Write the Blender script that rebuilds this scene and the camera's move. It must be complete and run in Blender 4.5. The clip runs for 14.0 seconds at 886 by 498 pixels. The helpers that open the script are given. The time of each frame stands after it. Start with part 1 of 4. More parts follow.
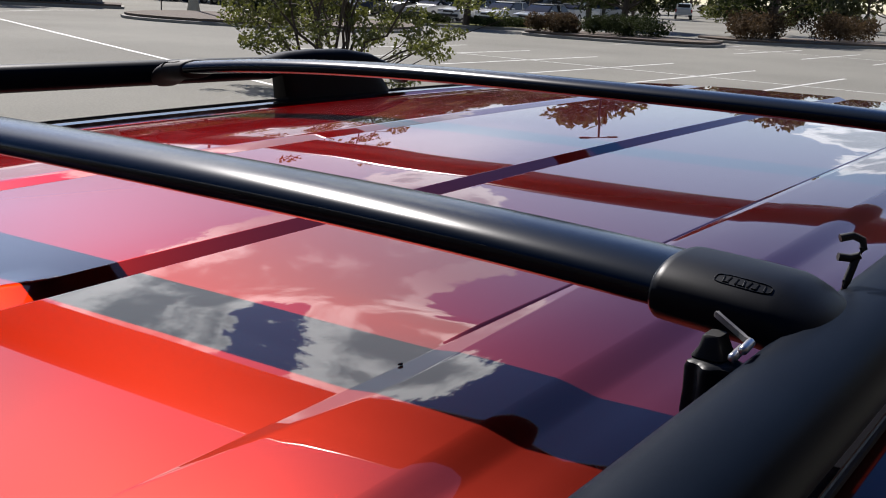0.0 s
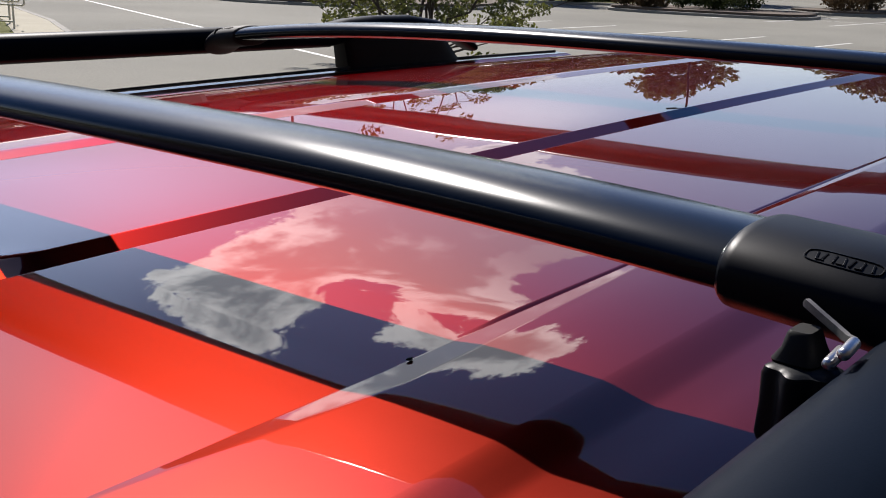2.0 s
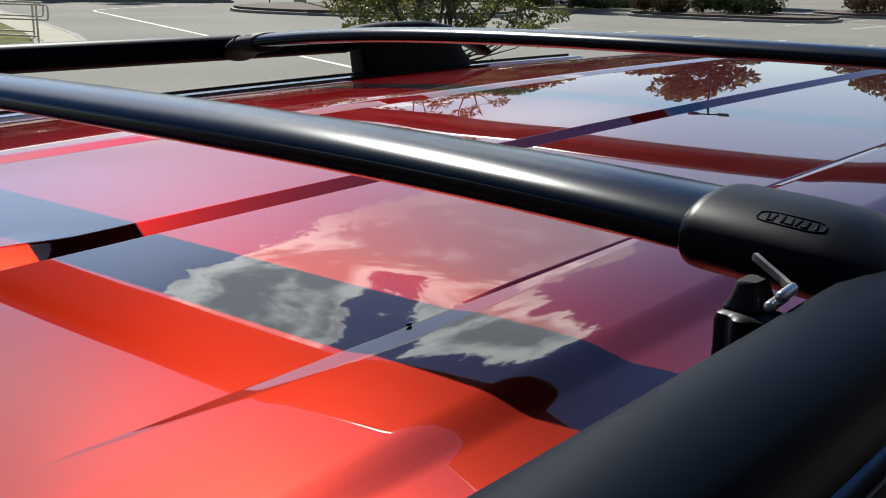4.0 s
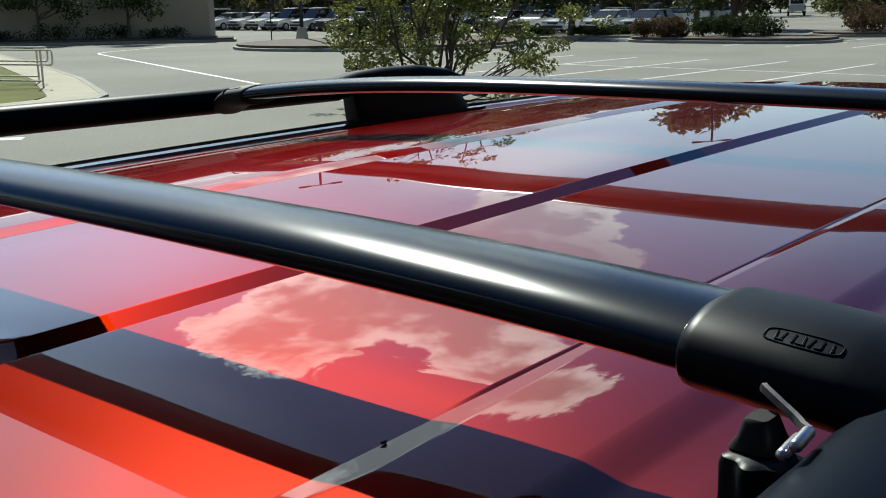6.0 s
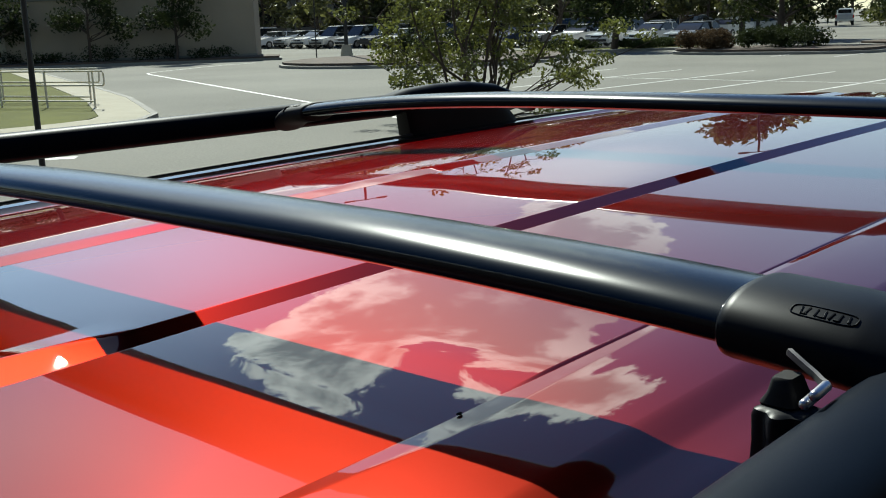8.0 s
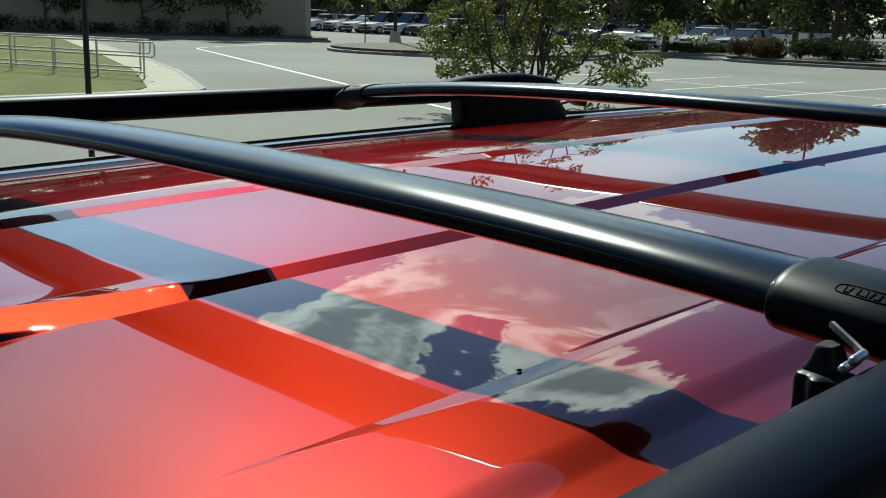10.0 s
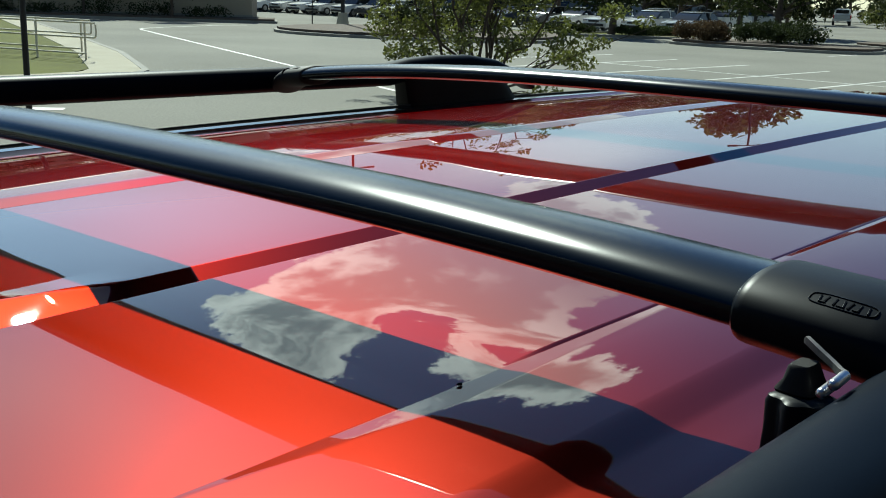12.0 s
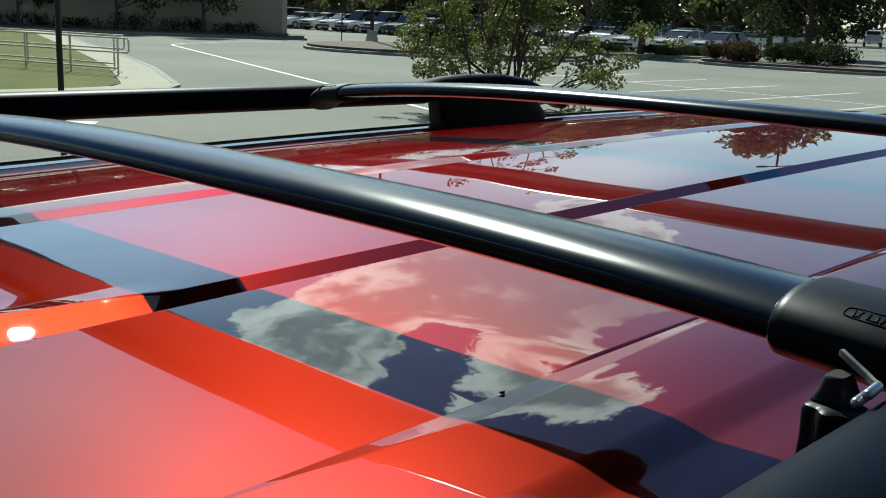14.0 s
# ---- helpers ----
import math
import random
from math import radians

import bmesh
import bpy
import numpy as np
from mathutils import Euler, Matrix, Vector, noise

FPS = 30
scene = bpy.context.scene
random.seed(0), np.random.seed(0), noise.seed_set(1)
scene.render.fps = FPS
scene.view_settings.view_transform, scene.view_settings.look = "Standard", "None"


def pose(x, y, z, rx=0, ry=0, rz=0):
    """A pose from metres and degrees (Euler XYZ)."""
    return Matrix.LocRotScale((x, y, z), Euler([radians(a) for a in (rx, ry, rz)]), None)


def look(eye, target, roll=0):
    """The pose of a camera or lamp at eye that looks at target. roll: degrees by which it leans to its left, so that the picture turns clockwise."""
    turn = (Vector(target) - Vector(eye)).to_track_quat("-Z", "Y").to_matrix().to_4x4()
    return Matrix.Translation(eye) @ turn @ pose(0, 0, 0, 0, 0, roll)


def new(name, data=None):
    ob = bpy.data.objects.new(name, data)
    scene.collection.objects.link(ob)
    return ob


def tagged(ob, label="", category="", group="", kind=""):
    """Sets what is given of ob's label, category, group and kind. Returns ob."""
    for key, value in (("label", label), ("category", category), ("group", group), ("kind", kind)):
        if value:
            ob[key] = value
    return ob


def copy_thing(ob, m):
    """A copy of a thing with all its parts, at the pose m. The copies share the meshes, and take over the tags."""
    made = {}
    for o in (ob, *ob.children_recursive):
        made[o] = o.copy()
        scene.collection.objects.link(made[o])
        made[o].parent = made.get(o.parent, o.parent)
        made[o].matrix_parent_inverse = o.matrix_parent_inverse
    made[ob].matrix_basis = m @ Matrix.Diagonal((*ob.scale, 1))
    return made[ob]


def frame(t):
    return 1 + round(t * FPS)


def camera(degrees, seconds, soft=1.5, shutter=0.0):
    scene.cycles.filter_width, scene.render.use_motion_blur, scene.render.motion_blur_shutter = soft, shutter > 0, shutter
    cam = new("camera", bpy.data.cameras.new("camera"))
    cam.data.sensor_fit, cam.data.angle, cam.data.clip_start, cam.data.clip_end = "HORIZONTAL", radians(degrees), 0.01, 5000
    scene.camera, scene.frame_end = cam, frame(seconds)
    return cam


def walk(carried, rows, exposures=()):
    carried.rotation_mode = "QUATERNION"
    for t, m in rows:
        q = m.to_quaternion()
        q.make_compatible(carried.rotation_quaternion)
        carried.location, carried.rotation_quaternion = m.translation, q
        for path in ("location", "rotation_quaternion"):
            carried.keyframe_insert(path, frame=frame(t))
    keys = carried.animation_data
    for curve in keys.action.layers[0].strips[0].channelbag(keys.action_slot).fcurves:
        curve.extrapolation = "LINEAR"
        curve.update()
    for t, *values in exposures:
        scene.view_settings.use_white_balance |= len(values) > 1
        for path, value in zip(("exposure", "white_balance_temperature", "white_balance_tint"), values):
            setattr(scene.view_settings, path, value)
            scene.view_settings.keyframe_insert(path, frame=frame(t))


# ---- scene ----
cam = camera(47.0, 14.0, soft=1.0)
PATH = [
    (0, (-0.3783, -0.1403, 1.9399), (1.1936, 0.9939, 1.4474), 3.04),
    (0.5, (-0.3207, -0.1257, 1.9248), (1.1820, 1.0740, 1.3749), 2.73),
    (1, (-0.2876, -0.1135, 1.9204), (1.1850, 1.1354, 1.3991), 1.64),
    (1.5, (-0.2872, -0.1138, 1.9178), (1.1808, 1.1355, 1.3849), 1.61),
    (2, (-0.2953, -0.1103, 1.9161), (1.1657, 1.1441, 1.3758), 1.95),
    (2.5, (-0.2941, -0.1085, 1.9175), (1.1700, 1.1514, 1.3988), 1.98),
    (2.7, (-0.2940, -0.1088, 1.9150), (1.1633, 1.1557, 1.3886), 2.24),
    (4.8, (-0.3262, -0.1574, 1.9123), (1.0980, 1.1611, 1.4295), -0.22),
    (5, (-0.3089, -0.1545, 1.9203), (1.1134, 1.1773, 1.4697), -0.79),
    (5.5, (-0.2850, -0.1312, 1.9286), (1.0889, 1.2549, 1.4918), -1.37),
    (6, (-0.2749, -0.1225, 1.9302), (1.1603, 1.1893, 1.4619), -0.82),
    (6.5, (-0.2780, -0.1222, 1.9307), (1.1654, 1.1818, 1.4655), -0.84),
    (7, (-0.2782, -0.1256, 1.9304), (1.1316, 1.2151, 1.4668), -1.53),
    (7.5, (-0.2934, -0.1400, 1.9370), (1.1074, 1.2169, 1.4935), -2.46),
    (8, (-0.3217, -0.1523, 1.9351), (1.0585, 1.2272, 1.4972), -1.77),
    (8.2, (-0.3281, -0.1562, 1.9316), (1.0392, 1.2330, 1.4837), -1.61),
    (10.3, (-0.3627, -0.1692, 1.9333), (0.9711, 1.2491, 1.4756), 2.04),
    (10.5, (-0.3515, -0.1661, 1.9354), (0.9922, 1.2398, 1.4687), 2.08),
    (11, (-0.3300, -0.1529, 1.9302), (1.0406, 1.2218, 1.4489), 1.73),
    (11.5, (-0.3209, -0.1437, 1.9282), (1.0703, 1.2088, 1.4433), 1.95),
    (12, (-0.3248, -0.1403, 1.9301), (1.0705, 1.2083, 1.4457), 1.97),
    (12.5, (-0.3215, -0.1384, 1.9274), (1.0632, 1.2186, 1.4361), 2.00),
    (13, (-0.3238, -0.1407, 1.9271), (1.0510, 1.2240, 1.4295), 2.08),
    (13.5, (-0.3389, -0.1391, 1.9296), (1.0235, 1.2409, 1.4401), 3.07),
    (14, (-0.3436, -0.1468, 1.9324), (1.0208, 1.2434, 1.4789), 2.39),
]
# the picture starts with a pinkish cast that the camera corrects on the way
TINTS = [(0.0, 0.73, 6320, 14), (2.7, 0.72, 6400, 14), (4.8, 0.70, 6220, 1), (8.2, 0.70, 6180, -4), (10.3, 0.66, 6020, -10), (14.0, 0.66, 6020, -10)]
walk(cam, [(t, look(eye, target, roll)) for t, eye, target, roll in PATH], TINTS)

# ---- world, sun, exposure ----
SUN_DIR = Vector((0.581, 0.901, 1.0)).normalized()
SUN_EL = math.asin(SUN_DIR.z)
SUN_ROT = math.atan2(SUN_DIR.x, SUN_DIR.y)

world = bpy.data.worlds.new("sky")
scene.world = world
world.use_nodes = True
wn, wl = world.node_tree.nodes, world.node_tree.links
wn.clear()


def wnode(kind, **kw):
    n = wn.new(kind)
    for k, v in kw.items():
        n.inputs[k].default_value = v
    return n


sky = wn.new("ShaderNodeTexSky")
sky.sky_type, sky.sun_disc = "NISHITA", False
sky.sun_elevation, sky.sun_rotation = SUN_EL, SUN_ROT
sky.air_density, sky.dust_density, sky.ozone_density = 1.0, 0.40, 2.6
coord = wn.new("ShaderNodeTexCoord")
flat = wn.new("ShaderNodeSeparateXYZ")
wl.new(coord.outputs["Generated"], flat.inputs[0])


def wmath(op, a, b=None, c=None):
    n = wn.new("ShaderNodeMath")
    n.operation = op
    for i, v in enumerate((a, b, c)):
        if v is None:
            continue
        if isinstance(v, (int, float)):
            n.inputs[i].default_value = v
        else:
            wl.new(v, n.inputs[i])
    return n.outputs[0]


# cumulus: the view direction cut with a flat layer overhead
up = wmath("MAXIMUM", flat.outputs[2], 0.02)
up = wmath("ADD", up, 0.10)
cx, cy = wmath("DIVIDE", flat.outputs[0], up), wmath("DIVIDE", flat.outputs[1], up)
layer = wn.new("ShaderNodeCombineXYZ")
wl.new(cx, layer.inputs[0])
wl.new(cy, layer.inputs[1])
layer.inputs[2].default_value = 3.7


def wnoise(scale, detail, rough, twist=0.0):
    n = wnode("ShaderNodeTexNoise", Scale=scale, Detail=detail, Roughness=rough, Distortion=twist)
    wl.new(layer.outputs[0], n.inputs["Vector"])
    return wmath("SUBTRACT", n.outputs["Fac"], 0.5)


def wrange(value, lo, hi, to_lo=0.0, to_hi=1.0, smooth=True):
    n = wn.new("ShaderNodeMapRange")
    n.interpolation_type = "SMOOTHSTEP" if smooth else "LINEAR"
    for k, v in (("From Min", lo), ("From Max", hi), ("To Min", to_lo), ("To Max", to_hi)):
        n.inputs[k].default_value = v
    wl.new(value, n.inputs["Value"])
    return n.outputs[0]


def wmix(fac, a, b):
    n = wn.new("ShaderNodeMixRGB")
    wl.new(fac, n.inputs[0])
    for i, v in ((1, a), (2, b)):
        if isinstance(v, tuple):
            n.inputs[i].default_value = (*v, 1)
        else:
            wl.new(v, n.inputs[i])
    return n.outputs[0]


def inside(x, y, r):
    """How deep a direction lies within a round heap of the layer."""
    dx, dy = wmath("SUBTRACT", cx, x), wmath("SUBTRACT", cy, y)
    return wmath("SUBTRACT", r, wmath("SQRT", wmath("ADD", wmath("MULTIPLY", dx, dx), wmath("MULTIPLY", dy, dy))))


# heaps of cloud (place on the layer, reach) and the clear gaps between them
HEAPS = [(1.92, 1.66, 0.42), (1.52, 1.80, 0.25), (1.33, 1.82, 0.20), (1.25, 1.65, 0.14), (1.62, 1.52, 0.22), (1.45, 1.28, 0.145), (1.62, 1.36, 0.12), (1.46, 1.12, 0.145), (2.28, 1.78, 0.26), (2.52, 2.00, 0.14), (2.35, 1.54, 0.06),
         (4.95, 1.25, 0.45), (4.35, 0.98, 0.34), (3.80, 0.72, 0.32), (3.50, 3.50, 0.55), (2.40, 3.70, 0.50), (4.60, 4.40, 0.80),
         (-1.6, 1.2, 0.55), (-0.8, -1.7, 0.6), (1.6, -1.8, 0.5), (0.2, 4.6, 0.5), (-3.0, -1.5, 0.9)]
GAPS = [(1.30, 1.46, 0.09), (1.40, 1.53, 0.06), (1.20, 1.42, 0.09), (1.86, 1.08, 0.16), (1.84, 1.22, 0.16)]
heap = None
for hx, hy, hr in HEAPS:
    one = inside(hx, hy, hr)
    heap = one if heap is None else wmath("SMOOTH_MAX", heap, one, 0.06)
for hx, hy, hr in GAPS:
    heap = wmath("MINIMUM", heap, wmath("MULTIPLY", inside(hx, hy, hr), -1.0))
ragged = wmath("ADD", wmath("MULTIPLY", wnoise(5.0, 10.0, 0.62, 0.1), 0.28), wmath("MULTIPLY", wnoise(15.0, 8.0, 0.66), 0.16))
dense = wmath("ADD", heap, ragged)
# the thin grey middle of the big cloud
thin = wmath("MULTIPLY", wrange(cx, 1.55, 1.95), wrange(cx, 2.10, 2.60, 1.0, 0.5))
cover = wmath("MULTIPLY", wrange(dense, -0.004, 0.024), wmath("MULTIPLY_ADD", thin, -0.38, 1.0))
billow = wmath("ADD", wmath("MULTIPLY", wnoise(7.0, 10.0, 0.62), 1.15), wmath("MULTIPLY", wmath("MINIMUM", dense, 0.14), 3.2))
# bright lower rim, grey body
shade = wmath("MAXIMUM", wrange(billow, 0.02, 0.44), wmath("MULTIPLY", thin, 0.85))
tone = wmix(shade, (17.0, 17.6, 17.4), (5.6, 6.5, 7.1))
vivid = wn.new("ShaderNodeHueSaturation")
vivid.inputs["Hue"].default_value = 0.513
wl.new(wrange(flat.outputs[2], 0.18, 0.42, 0.86, 1.40), vivid.inputs["Saturation"])
# deeper blue high up
wl.new(wrange(wmath("SQRT", wmath("ADD", wmath("MULTIPLY", cx, cx), wmath("MULTIPLY", cy, cy))), 1.3, 3.2, 0.50, 0.95), vivid.inputs["Value"])
wl.new(sky.outputs[0], vivid.inputs["Color"])
# thin high haze: place on the layer, reach, strength, colour
hazed = vivid.outputs[0]
for px, py, rx, ry, much, hue in ((1.25, 2.75, 0.85, 1.15, 0.62, (8.8, 11.2, 16.0)), (0.62, 1.75, 0.55, 0.80, 0.60, (11.5, 12.0, 13.0)), (2.95, 2.35, 0.75, 0.55, 0.55, (11.0, 11.4, 12.4))):
    qx, qy = wmath("DIVIDE", wmath("SUBTRACT", cx, px), rx), wmath("DIVIDE", wmath("SUBTRACT", cy, py), ry)
    haze = wmath("SUBTRACT", 1.0, wmath("SQRT", wmath("ADD", wmath("MULTIPLY", qx, qx), wmath("MULTIPLY", qy, qy))))
    hazed = wmix(wrange(haze, 0.0, 0.8, 0.0, much), hazed, hue)
mixsky = wmix(cover, hazed, tone)
bg = wnode("ShaderNodeBackground", Strength=0.078)
wl.new(mixsky, bg.inputs[0])
wout = wn.new("ShaderNodeOutputWorld")
wl.new(bg.outputs[0], wout.inputs[0])

sun = new("sun", bpy.data.lights.new("sun", "SUN"))
sun.data.energy, sun.data.angle, sun.data.color = 5.0, radians(0.53), (1.0, 0.95, 0.87)
sun.matrix_world = look(SUN_DIR * 50, (0, 0, 0))


# ---- materials ----
def material(name, colour, rough=0.6, metal=0.0, vary=0.25, scale=8.0, fine=120.0, bump=0.0, coat=0.0, coat_rough=0.03,
             rand=0.0, spec=0.5, dark=None, trans=0.0, bump_scale=None, coat_ior=1.5, tint=None):
    """Principled surface with variation at two scales, bump and a random shift per object."""
    m = bpy.data.materials.new(name)
    m.use_nodes = True
    nt = m.node_tree
    n, l = nt.nodes, nt.links
    b = n["Principled BSDF"]
    b.inputs["Roughness"].default_value, b.inputs["Metallic"].default_value = rough, metal
    b.inputs["Coat Weight"].default_value, b.inputs["Coat Roughness"].default_value = coat, coat_rough
    b.inputs["Specular IOR Level"].default_value = spec
    b.inputs["Coat IOR"].default_value = coat_ior
    if tint:
        b.inputs["Specular Tint"].default_value = (*tint, 1)
    if trans:
        b.inputs["Transmission Weight"].default_value = trans
    tc = n.new("ShaderNodeTexCoord")
    n1, n2 = n.new("ShaderNodeTexNoise"), n.new("ShaderNodeTexNoise")
    n1.inputs["Scale"].default_value, n1.inputs["Detail"].default_value = scale, 5
    n2.inputs["Scale"].default_value, n2.inputs["Detail"].default_value = fine, 3
    l.new(tc.outputs["Object"], n1.inputs["Vector"])
    l.new(tc.outputs["Object"], n2.inputs["Vector"])
    add = n.new("ShaderNodeMath")
    add.operation = "ADD"
    l.new(n1.outputs["Fac"], add.inputs[0])
    l.new(n2.outputs["Fac"], add.inputs[1])
    fac = n.new("ShaderNodeMapRange")
    fac.inputs["From Min"].default_value, fac.inputs["From Max"].default_value = 0.65, 1.35
    l.new(add.outputs[0], fac.inputs["Value"])
    mix = n.new("ShaderNodeMixRGB")
    c = Vector(colour)
    lo = Vector(dark) if dark else c * (1 - vary)
    mix.inputs[1].default_value, mix.inputs[2].default_value = (*lo, 1), (*(c * (1 + 0.4 * vary)), 1)
    l.new(fac.outputs[0], mix.inputs[0])
    out = mix.outputs[0]
    if rand:
        info = n.new("ShaderNodeObjectInfo")
        hsv = n.new("ShaderNodeHueSaturation")
        rng = n.new("ShaderNodeMapRange")
        rng.inputs["To Min"].default_value, rng.inputs["To Max"].default_value = 1 - rand, 1 + rand
        l.new(info.outputs["Random"], rng.inputs["Value"])
        l.new(rng.outputs[0], hsv.inputs["Value"])
        l.new(out, hsv.inputs["Color"])
        out = hsv.outputs[0]
    l.new(out, b.inputs["Base Color"])
    if bump:
        bp = n.new("ShaderNodeBump")
        bp.inputs["Strength"].default_value, bp.inputs["Distance"].default_value = bump, 0.01
        if bump_scale:
            n3 = n.new("ShaderNodeTexNoise")
            n3.inputs["Scale"].default_value, n3.inputs["Detail"].default_value = bump_scale, 2
            l.new(tc.outputs["Object"], n3.inputs["Vector"])
            l.new(n3.outputs["Fac"], bp.inputs["Height"])
        else:
            l.new(add.outputs[0], bp.inputs["Height"])
        l.new(bp.outputs[0], b.inputs["Normal"])
    return m


RED = material("red_paint", (0.098, 0.0098, 0.0064), 0.41, 0.94, 0.05, 3, 900, coat=1.0, coat_rough=0.004, coat_ior=1.52, spec=0.0, tint=(0.42, 0.42, 0.42))
BLACK_PAINT = material("black_bar", (0.006, 0.009, 0.012), 0.195, 0.0, 0.2, 30, 1500, bump=0.006, bump_scale=1800, spec=0.37)
PLASTIC = material("black_plastic", (0.007, 0.008, 0.010), 0.40, 0.0, 0.25, 40, 1500, bump=0.02, bump_scale=2600, spec=0.11)
RAIL_COAT = material("black_rail", (0.0040, 0.0068, 0.0130), 0.42, 0.0, 0.2, 30, 1500, bump=0.02, bump_scale=2200, spec=0.035)
DITCH = material("gloss_black_trim", (0.01, 0.01, 0.012), 0.08, 0.0, 0.2, 30, 900, spec=0.6)
SATIN = material("satin_grey_plastic", (0.009, 0.0085, 0.008), 0.55, 0.0, 0.25, 60, 1500, bump=0.02, bump_scale=2600, spec=0.2)
DULL_STEEL = material("dull_steel", (0.17, 0.165, 0.16), 0.50, 1.0, 0.3, 60, 900)
RUBBER = material("rubber", (0.012, 0.012, 0.012), 0.7)
STEEL = material("steel", (0.55, 0.55, 0.56), 0.28, 1.0, 0.2, 60, 900)
GLASS = material("dark_glass", (0.012, 0.014, 0.016), 0.04, 0.0, 0.1)
RIM = material("alloy", (0.5, 0.5, 0.52), 0.3, 0.9)
CHROME = material("lamp_glass", (0.6, 0.6, 0.62), 0.1, 0.6)
TAIL = material("tail_glass", (0.3, 0.01, 0.01), 0.15)
ASPHALT = material("asphalt", (0.190, 0.185, 0.160), 0.9, 0, 0.30, 0.16, 24, bump=0.35, bump_scale=160, spec=0.12)
LINE = material("line_paint", (0.55, 0.545, 0.52), 0.7, 0, 0.35, 2.5, 60)
CONCRETE = material("concrete", (0.33, 0.305, 0.235), 0.85, 0, 0.2, 1.2, 60, bump=0.2, spec=0.12)
KERB = material("kerb", (0.19, 0.18, 0.155), 0.85, 0, 0.3, 1.5, 60)
MULCH = material("mulch", (0.085, 0.060, 0.042), 0.95, 0, 0.5, 2, 30, bump=0.6)
GRASS = material("grass", (0.090, 0.095, 0.011), 0.9, 0, 0.45, 0.8, 40, bump=0.5, spec=0.12)
STUCCO = material("stucco", (0.27, 0.225, 0.165), 0.9, 0, 0.2, 0.5, 40, bump=0.2)
GREY_METAL = material("painted_tube", (0.62, 0.56, 0.44), 0.5, 0.0, 0.3, 6, 80)
DARK_METAL = material("dark_pole", (0.012, 0.011, 0.011), 0.5, 0.3)
BARK = material("bark", (0.06, 0.042, 0.03), 0.9, 0, 0.4, 10, 60, bump=0.5)


def leafy(name, colour, rand=0.0, scale=1.3, fine=9.0, through_it=0.5, rough=0.45, spec=0.5):
    """Leaf surface that lets some light through."""
    m = material(name, colour, rough, 0, 0.6, scale, fine, rand=rand, spec=spec)
    n, l = m.node_tree.nodes, m.node_tree.links
    b, out = n["Principled BSDF"], n["Material Output"]
    tr, mx = n.new("ShaderNodeBsdfTranslucent"), n.new("ShaderNodeMixShader")
    l.new(b.inputs["Base Color"].links[0].from_socket, tr.inputs["Color"])
    mx.inputs[0].default_value = through_it
    l.new(b.outputs[0], mx.inputs[1])
    l.new(tr.outputs[0], mx.inputs[2])
    l.new(mx.outputs[0], out.inputs["Surface"])
    return m


LEAF = leafy("leaf", (0.125, 0.135, 0.028), through_it=0.42, rough=0.5)
LEAF_DARK = leafy("leaf_dark", (0.032, 0.042, 0.013), 0.2, 0.4, 5, 0.35, 0.75, 0.15)
LEAF_RUST = leafy("leaf_rust", (0.095, 0.062, 0.032), 0.15, 0.6, 6, 0.35, 0.75, 0.15)
PINE = leafy("far_leaf", (0.085, 0.088, 0.028), 0.3, 0.2, 2)
FAR_WALL = material("far_wall", (0.16, 0.145, 0.12), 0.8, 0, 0.15, 0.2, 5)
LAMP_HEAD = material("lamp_head", (0.03, 0.03, 0.03), 0.5)
CAR_PAINTS = [material("car_white", (0.62, 0.62, 0.61), 0.3, 0, 0.05, 1, 5, coat=1.0),
              material("car_silver", (0.34, 0.35, 0.36), 0.3, 0.5, 0.05, 1, 5, coat=1.0),
              material("car_dark", (0.012, 0.013, 0.016), 0.3, 0, 0.05, 1, 5, coat=1.0),
              material("car_blue", (0.02, 0.035, 0.08), 0.3, 0.2, 0.05, 1, 5, coat=1.0)]


# ---- building blocks ----
def mesh_from(name, verts, faces, mat, parent=None, label="", smooth=False):
    me = bpy.data.meshes.new(name)
    me.from_pydata([tuple(v) for v in verts], [], faces)
    me.materials.append(mat)
    if smooth:
        me.polygons.foreach_set("use_smooth", [True] * len(me.polygons))
    me.update()
    ob = new(name, me)
    ob.parent = parent
    if label:
        tagged(ob, label)
    return ob


def part(name, bm, mat, parent=None, label="", smooth=False):
    me = bpy.data.meshes.new(name)
    bm.normal_update()
    bm.to_mesh(me)
    bm.free()
    me.materials.append(mat)
    if smooth:
        me.polygons.foreach_set("use_smooth", [True] * len(me.polygons))
        me.set_sharp_from_angle(angle=radians(38))
    ob = new(name, me)
    ob.parent = parent
    if label:
        tagged(ob, label)
    return ob


def thing(name, at, label, category, group="", kind="", turn=0.0):
    ob = new(name)
    ob.matrix_world = pose(*at, 0, 0, turn)
    return tagged(ob, label, category, group, kind)


def box(size, at=(0, 0, 0), bevel=0.0, bm=None, turn=0.0, segs=2):
    bm = bm or bmesh.new()
    got = bmesh.ops.create_cube(bm, size=1.0)
    vs = got["verts"]
    bmesh.ops.scale(bm, vec=size, verts=vs)
    if bevel:
        es = list({e for v in vs for e in v.link_edges})
        done = bmesh.ops.bevel(bm, geom=es, offset=bevel, segments=segs, affect="EDGES", profile=0.5)
        vs = list({v for f in done["faces"] for v in f.verts} | {v for v in vs if v.is_valid})
    if turn:
        bmesh.ops.rotate(bm, cent=(0, 0, 0), matrix=Matrix.Rotation(radians(turn), 3, "Z"), verts=vs)
    bmesh.ops.translate(bm, vec=at, verts=vs)
    return bm


